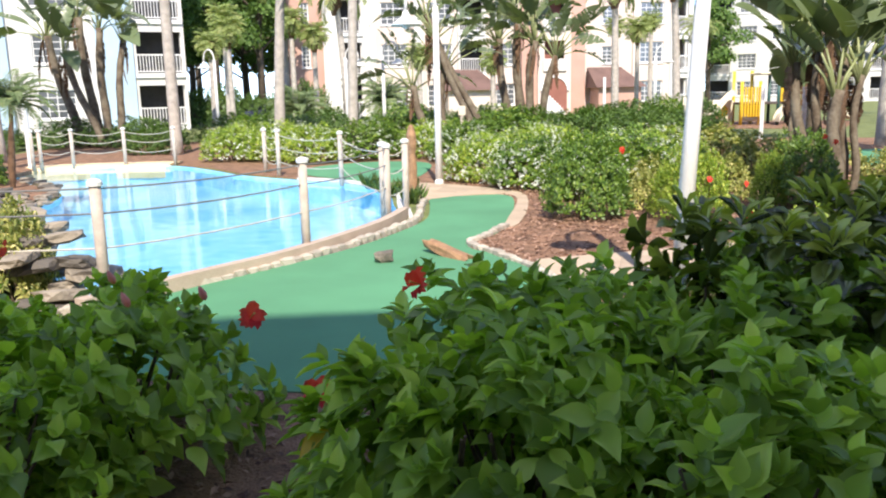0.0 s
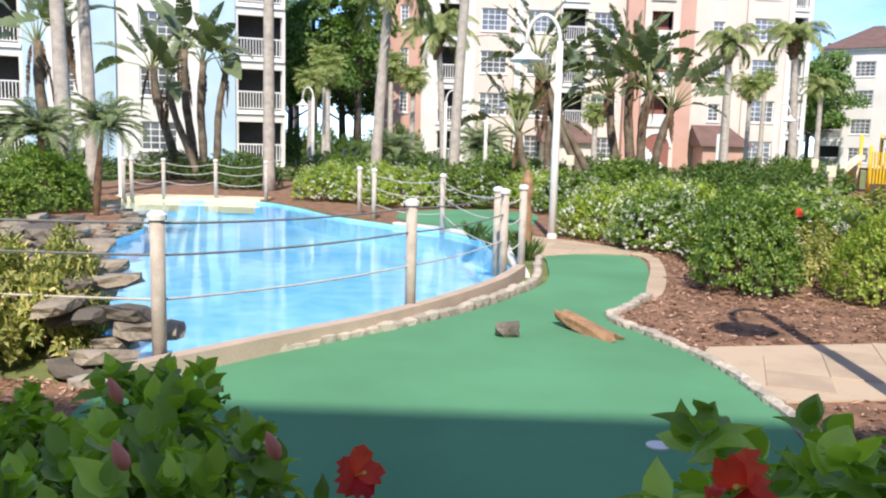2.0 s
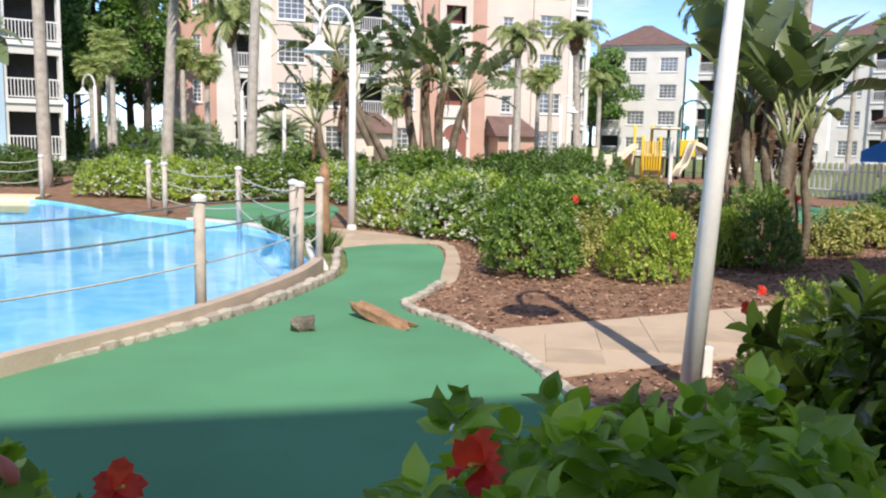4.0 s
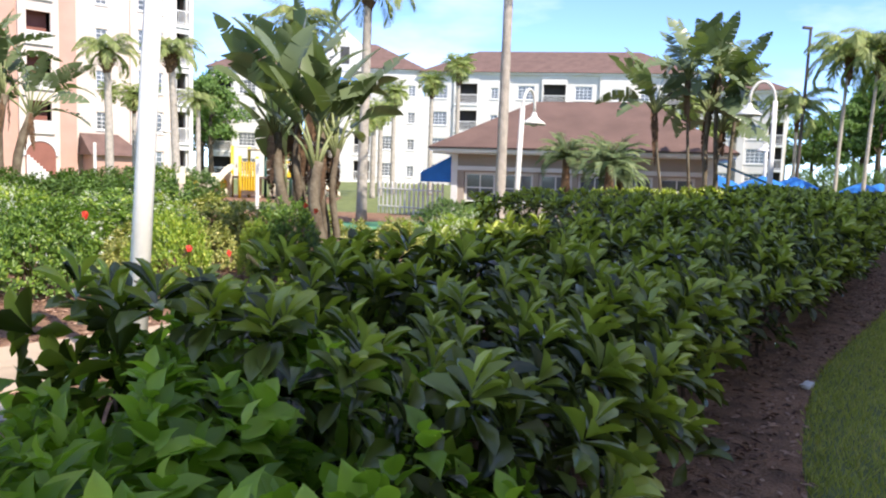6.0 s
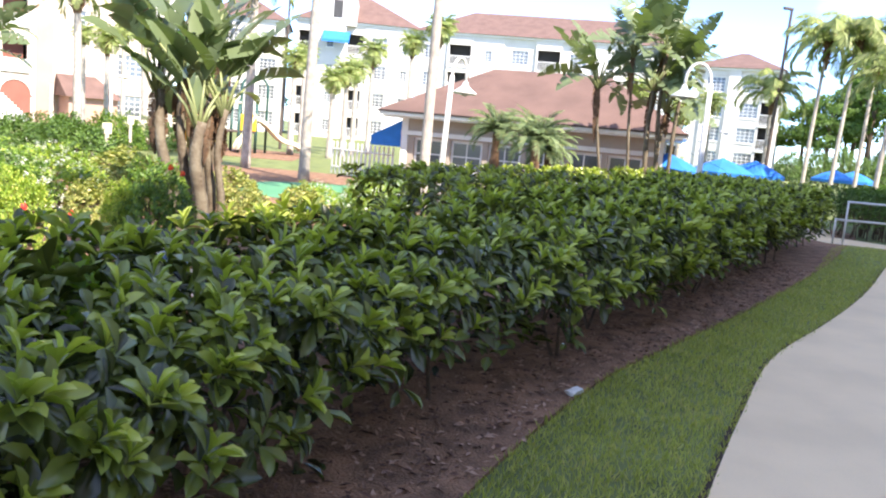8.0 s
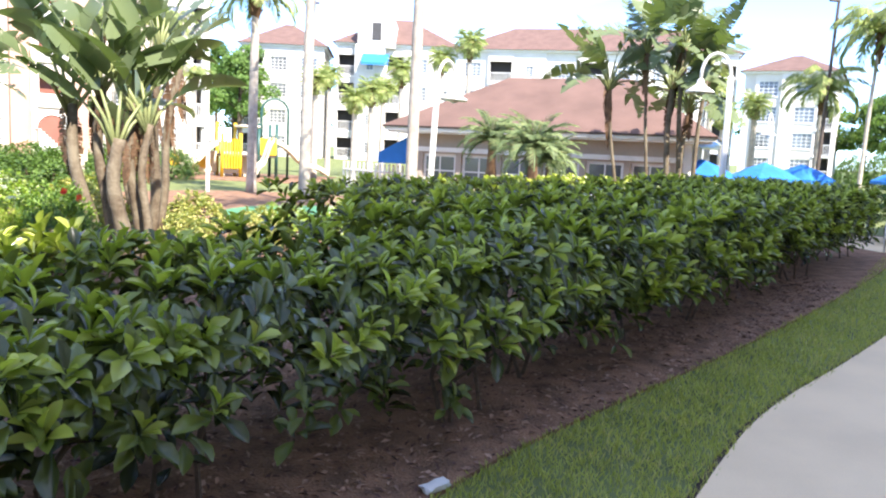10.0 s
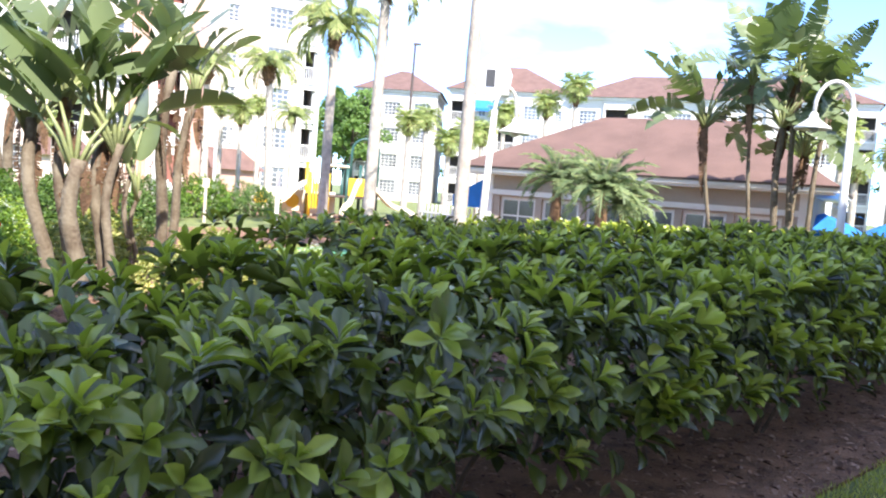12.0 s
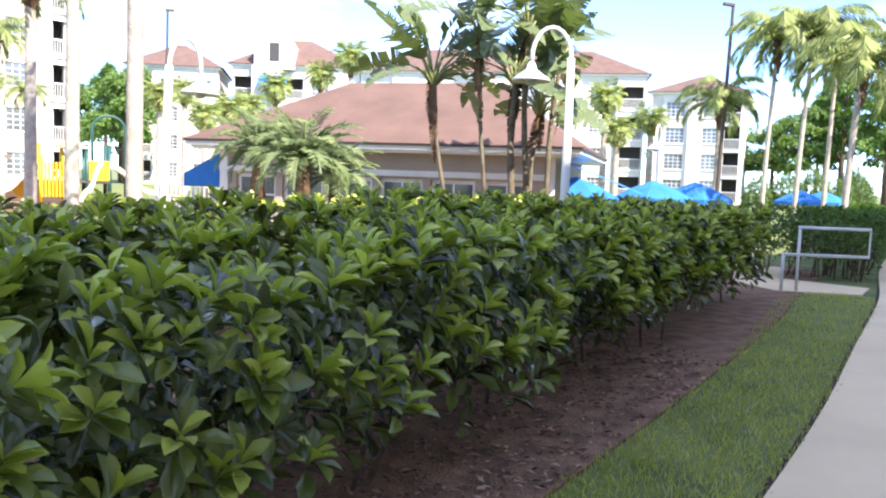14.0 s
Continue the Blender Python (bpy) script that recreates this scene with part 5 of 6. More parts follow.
# ---- trees of the far woods ----
def tree_meshes(h, w, seed):
    r = random.Random(seed)
    tr = Mesh()
    tr.tube([(0, 0, -0.2), (0.1, 0, h * 0.4), (0.0, 0.1, h * 0.9)], [0.3, 0.22, 0.06], 8)
    centres = []
    for i in range(13):
        a, z = i * 2.4, h * (0.38 + 0.6 * i / 13)
        l = w * (1.1 - 0.75 * (i / 13)) * r.uniform(0.6, 1.0)
        e = Vector((l * math.cos(a), l * math.sin(a), z + r.uniform(0.2, 1.0)))
        tr.tube([(0, 0, z - 0.8), e * 0.5 + Vector((0, 0, z * 0.5 - 0.1)), e], [0.09, 0.06, 0.03], 5)
        centres.append(e)
        centres.append(e * 0.6 + Vector((0, 0, z * 0.4 + 0.3)))
    ps, ds = [], []
    for c in centres:
        p, d = dome_points(80, w * 0.34, w * 0.34, h * 0.085, -h * 0.04)
        ps.append(p + np.array(c)), ds.append(d)
    v, f = rosettes(np.concatenate(ps), np.concatenate(ds), 5, 0.34, 0.2, LEAF_SMALL, (30, 90))
    return tr.data("trunk", M_BARK, True), arrays("crown", v, f, L_TREE)


TREES = [tree_meshes(11.5, 3.0, 1), tree_meshes(9.5, 3.6, 2), tree_meshes(13, 2.6, 3)]
tree_at = [(-31, 60), (-27.5, 63), (-25, 58), (-33, 52), (-29.5, 55), (-24.5, 47.5), (-23.5, 66), (-36, 58), (-27.3, 46.5), (12, 108), (8, 112), (4, 110), (1, 106), (16, 112), (-2, 112), (9.5, 104),
           (70, 70), (73, 64), (75, 68), (68, 74), (78, 72), (72, 58), (69.5, 66), (76, 61), (90, 55), (92, 50), (95, 58), (88, 48), (86, 60), (98, 47), (62, 76), (66, 80), (84, 44), (60, 26), (66, 22), (70, 30), (58, 18), (6.4, 90), (7.4, 100), (5.8, 96), (-60, 45), (-55, 52), (-50, 58), (-45, 62), (-40, 66)]
for i, (x, y) in enumerate(tree_at):
    s = 0.8 + 0.35 * ((i * 37) % 10) / 10
    tt = thing("tree", "dense dark green tree of the woods beyond", "tree", pose(x, y, 0, 0, 0, i * 53) @ Matrix.Diagonal((s, s, s, 1)), "far woods")
    part("trunk", TREES[i % 3][0], None, tt)
    part("crown", TREES[i % 3][1], None, tt)


# ---- buildings ----
def wall_mesh(length, z0, z1, holes, thick=0.22, x0=0.0, arch=None):
    """A wall in the xz plane with rectangular openings through it, each with its reveals; outside is -y."""
    m = Mesh()
    xs = sorted({x0, x0 + length, *[h[0] for h in holes], *[h[1] for h in holes]})
    zs = sorted({z0, z1, *[h[2] for h in holes], *[h[3] for h in holes]})
    for xa, xb in zip(xs, xs[1:]):
        for za, zb in zip(zs, zs[1:]):
            cx, cz = (xa + xb) / 2, (za + zb) / 2
            if any(h[0] < cx < h[1] and h[2] < cz < h[3] for h in holes):
                continue
            m.add([(xa, 0, za), (xb, 0, za), (xb, 0, zb), (xa, 0, zb), (xa, thick, za), (xb, thick, za), (xb, thick, zb), (xa, thick, zb)], [(0, 1, 2, 3), (7, 6, 5, 4)])
    for xa, xb, za, zb in holes:
        m.add([(xa, 0, za), (xb, 0, za), (xb, 0, zb), (xa, 0, zb), (xa, thick, za), (xb, thick, za), (xb, thick, zb), (xa, thick, zb)],
              [(0, 4, 5, 1), (1, 5, 6, 2), (2, 6, 7, 3), (3, 7, 4, 0)])
    xb = x0 + length
    m.add([(x0, 0, z0), (x0, thick, z0), (x0, thick, z1), (x0, 0, z1), (xb, 0, z0), (xb, thick, z0), (xb, thick, z1), (xb, 0, z1)], [(0, 3, 2, 1), (4, 5, 6, 7), (3, 7, 6, 2)])
    return m.weld()


def window_meshes(w, h, cols, rows):
    b = 0.06
    xs = [b + (w - 2 * b) * i / cols for i in range(cols + 1)]
    zs = [b + (h - 2 * b) * i / rows for i in range(rows + 1)]
    gaps = [(xa + 0.02, xb - 0.02, za + 0.02, zb - 0.02) for xa, xb in zip(xs, xs[1:]) for za, zb in zip(zs, zs[1:])]
    fr = wall_mesh(w, 0, h, gaps, 0.06)
    pn = Mesh().box(b, w - b, 0.01, 0.02, b, h - b)
    return fr.data("window", M_WHITE), pn.data("pane", M_GLASS)


WIN = {"W": (1.9, 1.55, *window_meshes(1.9, 1.55, 4, 4)), "w": (0.85, 1.25, *window_meshes(0.85, 1.25, 2, 4)), "N": (0.6, 1.5, *window_meshes(0.6, 1.5, 2, 5))}


def rail_mesh(w):
    m = Mesh().box(0, w, -0.03, 0.03, 0.97, 1.04).box(0, w, -0.025, 0.025, 0.08, 0.13)
    k = int(w / 0.16)
    for i in range(k + 1):
        x = w * i / k
        m.box(x - 0.02, x + 0.02, -0.015, 0.015, 0.1, 1.0)
    return m


def building(name, label, p0, p1, storeys, bays, depth=11.0, H=2.9, base=0.0, top=0.5, side=None, roof="hip", rise=2.6, back_mat=None):
    """Storeyed block whose front runs from p0 to p1; the front looks to the right-hand side of that line's reverse (local -y)."""
    p0, p1 = Vector(p0), Vector(p1)
    L = (p1 - p0).length
    yaw = math.degrees(math.atan2(p1.y - p0.y, p1.x - p0.x))
    bd = thing(name, label, "apartment building", pose(p0.x, p0.y, base, 0, 0, yaw), "apartment buildings")
    total = sum(b[1] for b in bays)
    x = 0.0
    ztop = storeys * H + top
    for kind, width, material, off in bays:
        w = width * L / total
        holes, wins = [], []
        for s in range(storeys):
            z = s * H
            if kind in WIN:
                ww, wh = WIN[kind][0], WIN[kind][1]
                ww = min(ww, w * 0.9)
                xa = x + (w - ww) / 2
                holes.append((xa, xa + ww, z + 0.8, z + 0.8 + wh))
                wins.append((xa, z + 0.8, ww / WIN[kind][0]))
            elif kind == "B":
                holes.append((x + w * 0.06, x + w * 0.94, z + 0.25, z + 2.5))
            elif kind == "A" and s > 0:
                holes.append((x + w * 0.2, x + w * 0.8, z + 0.55, z + 2.45))
        wl = wall_mesh(w, -0.3, ztop, holes, x0=x)
        part("wall", wl, material, bd, m=pose(0, -off, 0))
        if off > 0:
            part("wall_return", Mesh().box(x, x + 0.2, 0.0, off, -0.3, ztop).box(x + w - 0.2, x + w, 0.0, off, -0.3, ztop), material, bd, m=pose(0, -off + 0.222, 0))
        for xa, z, sx in wins:
            wn_ = part("window", WIN[kind][2], None, bd, m=pose(xa, 0.1 - off, z) @ Matrix.Diagonal((sx, 1, 1, 1)))
            part("pane", WIN[kind][3], None, wn_, "dark window glass")
            part("window_sill", Mesh().box(xa - 0.06, xa + WIN[kind][0] * sx + 0.06, -0.08, 0.02, z - 0.09, z), M_WHITE, bd, m=pose(0, -off, 0))
        if kind == "B":
            rm = rail_mesh(w * 0.88).data("railing", M_WHITE)
            for s in range(storeys):
                bal = part("balcony", Mesh().box(x + w * 0.02, x + w * 0.98, -0.12, 1.7, s * H + 0.02, s * H + 0.25), M_WHITE, bd, m=pose(0, -off, 0))
                part("railing", rm, None, bal, "white balustrade", pose(x + w * 0.06, -0.04, s * H + 0.25))["kind"] = "stuff"
                # balcony's rear wall, its shade put into the near-black colour
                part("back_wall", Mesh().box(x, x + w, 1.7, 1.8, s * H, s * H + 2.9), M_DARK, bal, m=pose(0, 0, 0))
        if kind == "A":
            for s in range(1, storeys):
                part("landing_wall", Mesh().box(x + w * 0.2, x + w * 0.8, 0.9, 1.0, s * H + 0.3, s * H + 2.6), M_BROWN, bd, m=pose(0, -off, 0))
                part("landing_parapet", Mesh().cbox(x + w * 0.15, x + w * 0.85, -0.15, 0.0, s * H + 0.25, s * H + 1.15, 0.03), M_STUCCO_W, bd, m=pose(0, -off - 0.003, 0))
        x += w
    sm = side or bays[0][2]
    body = Mesh()
    body.add([(0, 0.23, -0.3), (0, depth, -0.3), (0, depth, ztop), (0, 0.23, ztop), (L, 0.23, -0.3), (L, depth, -0.3), (L, depth, ztop), (L, 0.23, ztop)], [(0, 3, 2, 1), (4, 5, 6, 7), (1, 2, 6, 5)])
    part("rear_wall", body, sm, bd)
    # near-black sheet behind the openings, coloured as room shade
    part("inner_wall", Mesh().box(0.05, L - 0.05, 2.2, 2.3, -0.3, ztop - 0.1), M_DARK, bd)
    part("cornice", Mesh().box(-0.25, L + 0.25, -0.45, depth + 0.3, ztop, ztop + 0.22), M_WHITE, bd)
    if roof == "hip":
        o, zt = 0.55, ztop + 0.22
        hd = depth / 2
        part("roof", Mesh().add([(-o, -o - 0.2, zt), (L + o, -o - 0.2, zt), (L + o, depth + o, zt), (-o, depth + o, zt), (min(hd, L * 0.45), hd, zt + rise), (max(L - hd, L * 0.55), hd, zt + rise)],
                                [(0, 1, 5, 4), (1, 2, 5), (2, 3, 4, 5), (3, 0, 4), (3, 2, 1, 0)]), M_ROOF, bd, "brown-red shingle hip roof")
    return bd


W_, C_, P_, B_ = M_STUCCO_W, M_STUCCO_C, M_STUCCO_P, M_STUCCO_B
bB = building("peach_apartments", "five-storey peach and cream apartment building with white balconies", (-25.1, 51.3), (3.2, 64.35), 5,
              [("P", 0.8, W_, 0), ("N", 2.6, P_, 0.3), ("P", 1.1, W_, 0.5), ("B", 1.9, W_, 0.3), ("P", 0.9, W_, 0.5), ("W", 3.0, C_, 0), ("P", 0.6, W_, 0.3), ("W", 2.8, C_, 0), ("B", 2.2, W_, 0.3), ("W", 2.8, C_, 0),
               ("P", 1.2, P_, 0.6), ("A", 2.7, C_, 0.9), ("P", 1.3, P_, 0.6), ("w", 4.2, C_, 0), ("W", 3.2, C_, 0.2), ("P", 0.4, W_, 0.3), ("B", 1.2, W_, 0.3), ("P", 0.3, W_, 0.3)], side=C_)
# arched stair entrance and the lean-to porches of that building
arch = Mesh()
ac, ar, ah = 19.95, 0.95, 1.75
ring = [(ac + ar * math.cos(math.pi * i / 12), ah + ar * math.sin(math.pi * i / 12)) for i in range(13)]
outline = [(ac + ar, 0.0)] + ring + [(ac - ar, 0.0)]
arch.add([(x, -0.03, z) for x, z in outline] + [(x, 0.8, z) for x, z in outline], [tuple(reversed(range(len(outline))))] + [(i, i + 1, len(outline) + i + 1, len(outline) + i) for i in range(len(outline) - 1)])
part("arch_recess", arch, M_BROWN, bB, "brown arched stair entrance", pose(0, -0.93, 0))
trim = Mesh()
for i in range(12):
    q = [(ac + k * math.cos(math.pi * j / 12), ah + k * math.sin(math.pi * j / 12)) for k in (ar, ar + 0.16) for j in (i, i + 1)]
    trim.add([(x, y, z) for y in (-0.10, 0.0) for x, z in q], [(0, 1, 3, 2), (4, 6, 7, 5), (0, 4, 5, 1), (2, 3, 7, 6)])
part("arch_trim", trim, M_WHITE, bB, m=pose(0, -0.93, 0))
st = Mesh()
for i in range(9):
    st.box(ac - 0.9 + 0.19 * i, ac - 0.9 + 0.19 * (i + 1), -0.14, -0.08, 0, 1.75 - 0.18 * i)
part("stair_string", st, M_WHITE, bB, "white stair side", m=pose(0, -0.93, 0))
for px, pw in ((22.9, 3.3), (11.7, 3.5)):
    po = part("porch", Mesh().cbox(px, px + pw, -2.2, -0.3, -0.2, 1.95, 0.02), P_ if px > 20 else C_, bB, "small lean-to porch")
    part("porch_roof", Mesh().add([(px - 0.3, -2.6, 1.9), (px + pw + 0.3, -2.6, 1.9), (px + pw + 0.3, -0.3, 1.9), (px - 0.3, -0.3, 1.9), (px - 0.2, -0.3, 3.4), (px + pw * 0.75, -0.3, 3.4)],
                                  [(0, 1, 5, 4), (1, 2, 5), (3, 0, 4), (3, 2, 1, 0), (2, 3, 4, 5)]), M_ROOF, po, "brown shingle roof")

bA = building("blue_apartments", "pale blue and white four-storey apartment building with dark balconies", (-50, 19.5), (-25.4, 39.9), 5,
              [("W", 4, W_, 0), ("P", 1, B_, 0.3), ("w", 3, B_, 0.2), ("P", 1.2, W_, 0.6), ("W", 3.2, B_, 0), ("B", 2.6, W_, 0.2), ("P", 0.9, B_, 0.4), ("w", 1.4, W_, 0.6), ("P", 1.2, B_, 0.3), ("W", 3.4, W_, 0.1), ("P", 1.5, B_, 0.4), ("B", 2.2, W_, 0.25)], side=B_)
porch = part("porch", Mesh().cbox(4, 11.5, -5, -0.3, -0.2, 2.6, 0.03), W_, bA, "low front wing")
part("porch_roof", Mesh().add([(3.6, -5.5, 2.6), (12, -5.5, 2.6), (12, -0.3, 2.6), (3.6, -0.3, 2.6), (4.5, -0.3, 4.3), (11, -0.3, 4.3)], [(0, 1, 5, 4), (1, 2, 5), (3, 0, 4), (3, 2, 1, 0), (2, 3, 4, 5)]), M_ROOF, porch, "brown shingle roof")

building("cream_apartments", "cream four-storey apartment building with a red-brown hip roof", (6.6, 94.8), (15.6, 93.0), 4, [("B", 2.4, W_, 0), ("W", 3.4, W_, 0.2), ("W", 3.4, W_, 0.2)], H=2.95, rise=3.0)
bC2 = building("cream_apartments", "cream apartment building with a central gable and brown hip roof", (17.0, 92.6), (30.0, 89.0), 4, [("B", 2.2, W_, 0.2), ("w", 3.4, W_, 1.2), ("B", 2.2, W_, 0.2), ("W", 3.4, W_, 0.3), ("w", 2.6, W_, 0.3)], H=3.1, rise=3.6)
part("gable", Mesh().add([(2.4, -1.3, 12.6), (6.6, -1.3, 12.6), (6.6, -1.3, 15.4), (4.5, -1.3, 17.2), (2.4, -1.3, 15.4), (2.4, 5, 12.6), (6.6, 5, 12.6), (6.6, 5, 15.4), (4.5, 5, 17.2), (2.4, 5, 15.4)],
                         [(0, 1, 2, 3, 4), (9, 8, 7, 6, 5), (1, 6, 7, 2), (2, 7, 8, 3), (3, 8, 9, 4), (4, 9, 5, 0)]), W_, bC2, "white roof gable")
part("gable_louvre", Mesh().box(4.0, 5.0, -1.36, -1.3, 13.4, 15.3), M_DARK, bC2, "dark gable louvre")
part("awning", Mesh().add([(3.0, -3.2, 10.8), (6.0, -3.2, 10.8), (6.0, -1.3, 11.9), (3.0, -1.3, 11.9), (3.0, -3.2, 10.5), (6.0, -3.2, 10.5)], [(0, 1, 2, 3), (4, 5, 1, 0)]), M_BLUEC, bC2, "blue canvas awning")
building("cream_apartments", "long cream four-storey apartment building behind the clubhouse", (30.0, 88.5), (56.0, 73.5), 4,
         [("W", 3, W_, 0), ("B", 2.4, W_, 0.3), ("w", 3, W_, 0.2), ("W", 3, W_, 0), ("B", 2.4, W_, 0.3), ("W", 3, W_, 0), ("w", 3, W_, 0.3), ("W", 3, W_, 0), ("B", 2.4, W_, 0.3)], H=3.05, rise=3.2)
building("cream_apartments", "white end block of four storeys with a hip roof", (55.5, 71.5), (61.5, 65.5), 4, [("P", 1.5, W_, 0), ("W", 3.4, W_, 0.2), ("P", 1.6, W_, 0.4), ("W", 3.0, W_, 0.0), ("B", 2.2, W_, 0)], H=2.55, rise=2.2)
building("blue_apartments", "pale blue apartment block beyond the far pavement", (77.8, 63.4), (89.0, 48.6), 4, [("B", 2.4, W_, 0), ("W", 3.2, B_, 0.2), ("w", 3, B_, 0.6), ("W", 3.2, B_, 0.2), ("w", 3, B_, 0.6)], H=2.5, rise=2.4, side=B_)
sm_house = building("blue_porch_house", "low pale blue entrance wing with a brown roof", (80.0, 58.5), (84.5, 52.5), 1, [("w", 3, B_, 0), ("w", 3, B_, 0)], depth=4, H=2.4, rise=1.4, side=B_)

# unseen blocks added behind the walk, placed so that their shade covers the hedge
building("shading_apartments", "unseen cream apartment block added behind the pavement for its shade", (46.0, 11.2), (6.5, -4.7), 5, [("W", 4, C_, 0) if i % 2 else ("w", 4, C_, 0.2) for i in range(10)], H=2.9, top=0.9, rise=0.9, side=C_)
building("shading_apartments", "unseen cream apartment wing added behind the pavement for its shade", (10.5, -8.62), (-30.0, -22.4), 5, [("W", 4, C_, 0) if i % 2 else ("w", 4, C_, 0.2) for i in range(9)], H=2.9, top=0.9, rise=0.9, side=C_)

# ---- clubhouse ----
CL, CR = Vector((8.35, 22.6)), Vector((15.5, 17.35))
cyaw = math.degrees(math.atan2(CR.y - CL.y, CR.x - CL.x))
cw, cd = (CR - CL).length, 7.2
club = thing("clubhouse", "low taupe clubhouse with a broad brown hip roof", "clubhouse", pose(CL.x, CL.y, 0, 0, 0, cyaw))
holes = []
for i in range(6):
    xa = 0.95 + i * 1.17
    holes.append((xa, xa + 1.0, 0.55, 1.5))
part("wall", wall_mesh(cw - 1.2, -0.2, 2.2, holes, x0=0.6), M_TAUPE, club, m=pose(0, 0.6, 0))
part("rear_wall", Mesh().add([(0.6, 0.83, -0.2), (0.6, cd - 0.6, -0.2), (0.6, cd - 0.6, 2.2), (0.6, 0.83, 2.2), (cw - 0.6, 0.83, -0.2), (cw - 0.6, cd - 0.6, -0.2), (cw - 0.6, cd - 0.6, 2.2), (cw - 0.6, 0.83, 2.2)], [(0, 3, 2, 1), (4, 5, 6, 7), (1, 2, 6, 5)]), M_TAUPE, club)
# near-black sheet behind the club windows, shade put into its colour
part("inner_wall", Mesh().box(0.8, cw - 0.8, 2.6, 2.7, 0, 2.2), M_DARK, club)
cf, cp = window_meshes(1.0, 0.95, 2, 2)
for h in holes:
    wn_ = part("window", cf, None, club, m=pose(h[0], 0.7, h[2]))
    part("pane", cp, None, wn_, "dark window glass")
part("frieze", Mesh().box(0.55, cw - 0.55, 0.52, 0.6, 1.55, 1.68), M_WHITE, club, "pale trim band over the windows")
for x in (0.55, cw - 0.75):
    part("corner_board", Mesh().box(x, x + 0.2, 0.55, 0.6, -0.2, 2.1), M_WHITE, club)
for za, zb, o_, m_, n_ in ((2.11, 2.19, 0.0, M_WHITE, "gutter"), (2.19, 2.25, 0.04, M_FASCIA, "roof_edge")):
    part(n_, Mesh().box(-o_, cw + o_, -0.02 - o_, 0.08, za, zb).box(-0.02 - o_, 0.08, 0.08, cd, za, zb).box(cw - 0.08, cw + 0.02 + o_, 0.08, cd, za, zb), m_, club, "white gutter" if n_ == "gutter" else "dark roof edge")
part("soffit", Mesh().box(0.08, cw - 0.08, 0.08, cd - 0.1, 2.05, 2.12), M_WHITE, club, "white soffit")
part("roof", Mesh().add([(-0.05, -0.08, 2.24), (cw + 0.05, -0.08, 2.24), (cw + 0.05, cd, 2.24), (-0.05, cd, 2.24), (2.55, 3.6, 3.93), (cw - 2.55, 3.6, 3.93)], [(0, 1, 5, 4), (1, 2, 5), (2, 3, 4, 5), (3, 0, 4), (3, 2, 1, 0)]), M_ROOF, club, "brown shingle hip roof")
part("awning", Mesh().add([(-0.5, 0.7, 1.45), (0.55, 0.7, 2.0), (0.55, 2.6, 2.0), (-0.5, 2.6, 1.45), (-0.5, 0.7, 1.15), (-0.5, 2.6, 1.15), (0.55, 0.7, 1.15)], [(0, 1, 2, 3), (4, 0, 3, 5), (4, 6, 1, 0)]), M_BLUEC, club, "blue canvas awning")
part("awning", Mesh().add([(cw + 1.2, 0.7, 1.35), (cw - 0.5, 0.7, 2.0), (cw - 0.5, 2.6, 2.0), (cw + 1.2, 2.6, 1.35)], [(0, 3, 2, 1)]), M_BLUEC, club, "blue canvas awning")

# ---- pool umbrellas, white fence ----
def umbrella(x, y, r=1.35, h=1.75, yaw=0):
    um = thing("pool_umbrella", "open bright blue canvas pool umbrella", "umbrella", pose(x, y, 0, 0, 0, yaw), "pool umbrellas")
    part("pole", Mesh().tube([(0, 0, 0), (0, 0, h + 0.5)], 0.025, 8), M_WHITE, um)
    cn = Mesh()
    top = (0, 0, h + 0.5)
    ring = [(r * math.cos(math.pi * i / 4), r * math.sin(math.pi * i / 4), h) for i in range(8)]
    midr = [(r * 0.55 * math.cos(math.pi * i / 4), r * 0.55 * math.sin(math.pi * i / 4), h + 0.27) for i in range(8)]
    low = [(p[0], p[1], h - 0.14) for p in ring]
    cn.add([top] + midr + ring + low, [(0, 1 + i, 1 + (i + 1) % 8) for i in range(8)] + [(1 + i, 9 + i, 9 + (i + 1) % 8, 1 + (i + 1) % 8) for i in range(8)] + [(9 + i, 17 + i, 17 + (i + 1) % 8, 9 + (i + 1) % 8) for i in range(8)])
    part("canopy", cn, M_BLUEC, um, "blue canopy with a valance")
    part("base", Mesh().lathe([(0.0, 0.0), (0.25, 0.0), (0.25, 0.06), (0.04, 0.1), (0.03, 0.3)], 12), M_WHITE, um)


for i, (x, y) in enumerate([(20.9, 22.4), (22.5, 22.6), (17.4, 20.7), (34.5, 30.6), (36.2, 31.0)]):
    umbrella(x, y, 1.1, yaw=i * 20, h=1.2 if i < 3 else 1.1)
pf_ = thing("white_picket_fence", "white picket fence beside the clubhouse", "fence")
for i in range(15):
    t = i / 14
    x, y = 7.8 + 1.3 * t, 26.3 - 2.9 * t
    part("picket", Mesh().cbox(-0.04, 0.04, -0.02, 0.02, 0, 1.1, 0.01), M_WHITE, pf_, m=pose(x, y, 0, 0, 0, -66))
for z in (0.25, 0.85):
    part("rail", Mesh().tube([(7.8, 26.3, z), (9.1, 23.4, z)], 0.03, 6), M_WHITE, pf_)

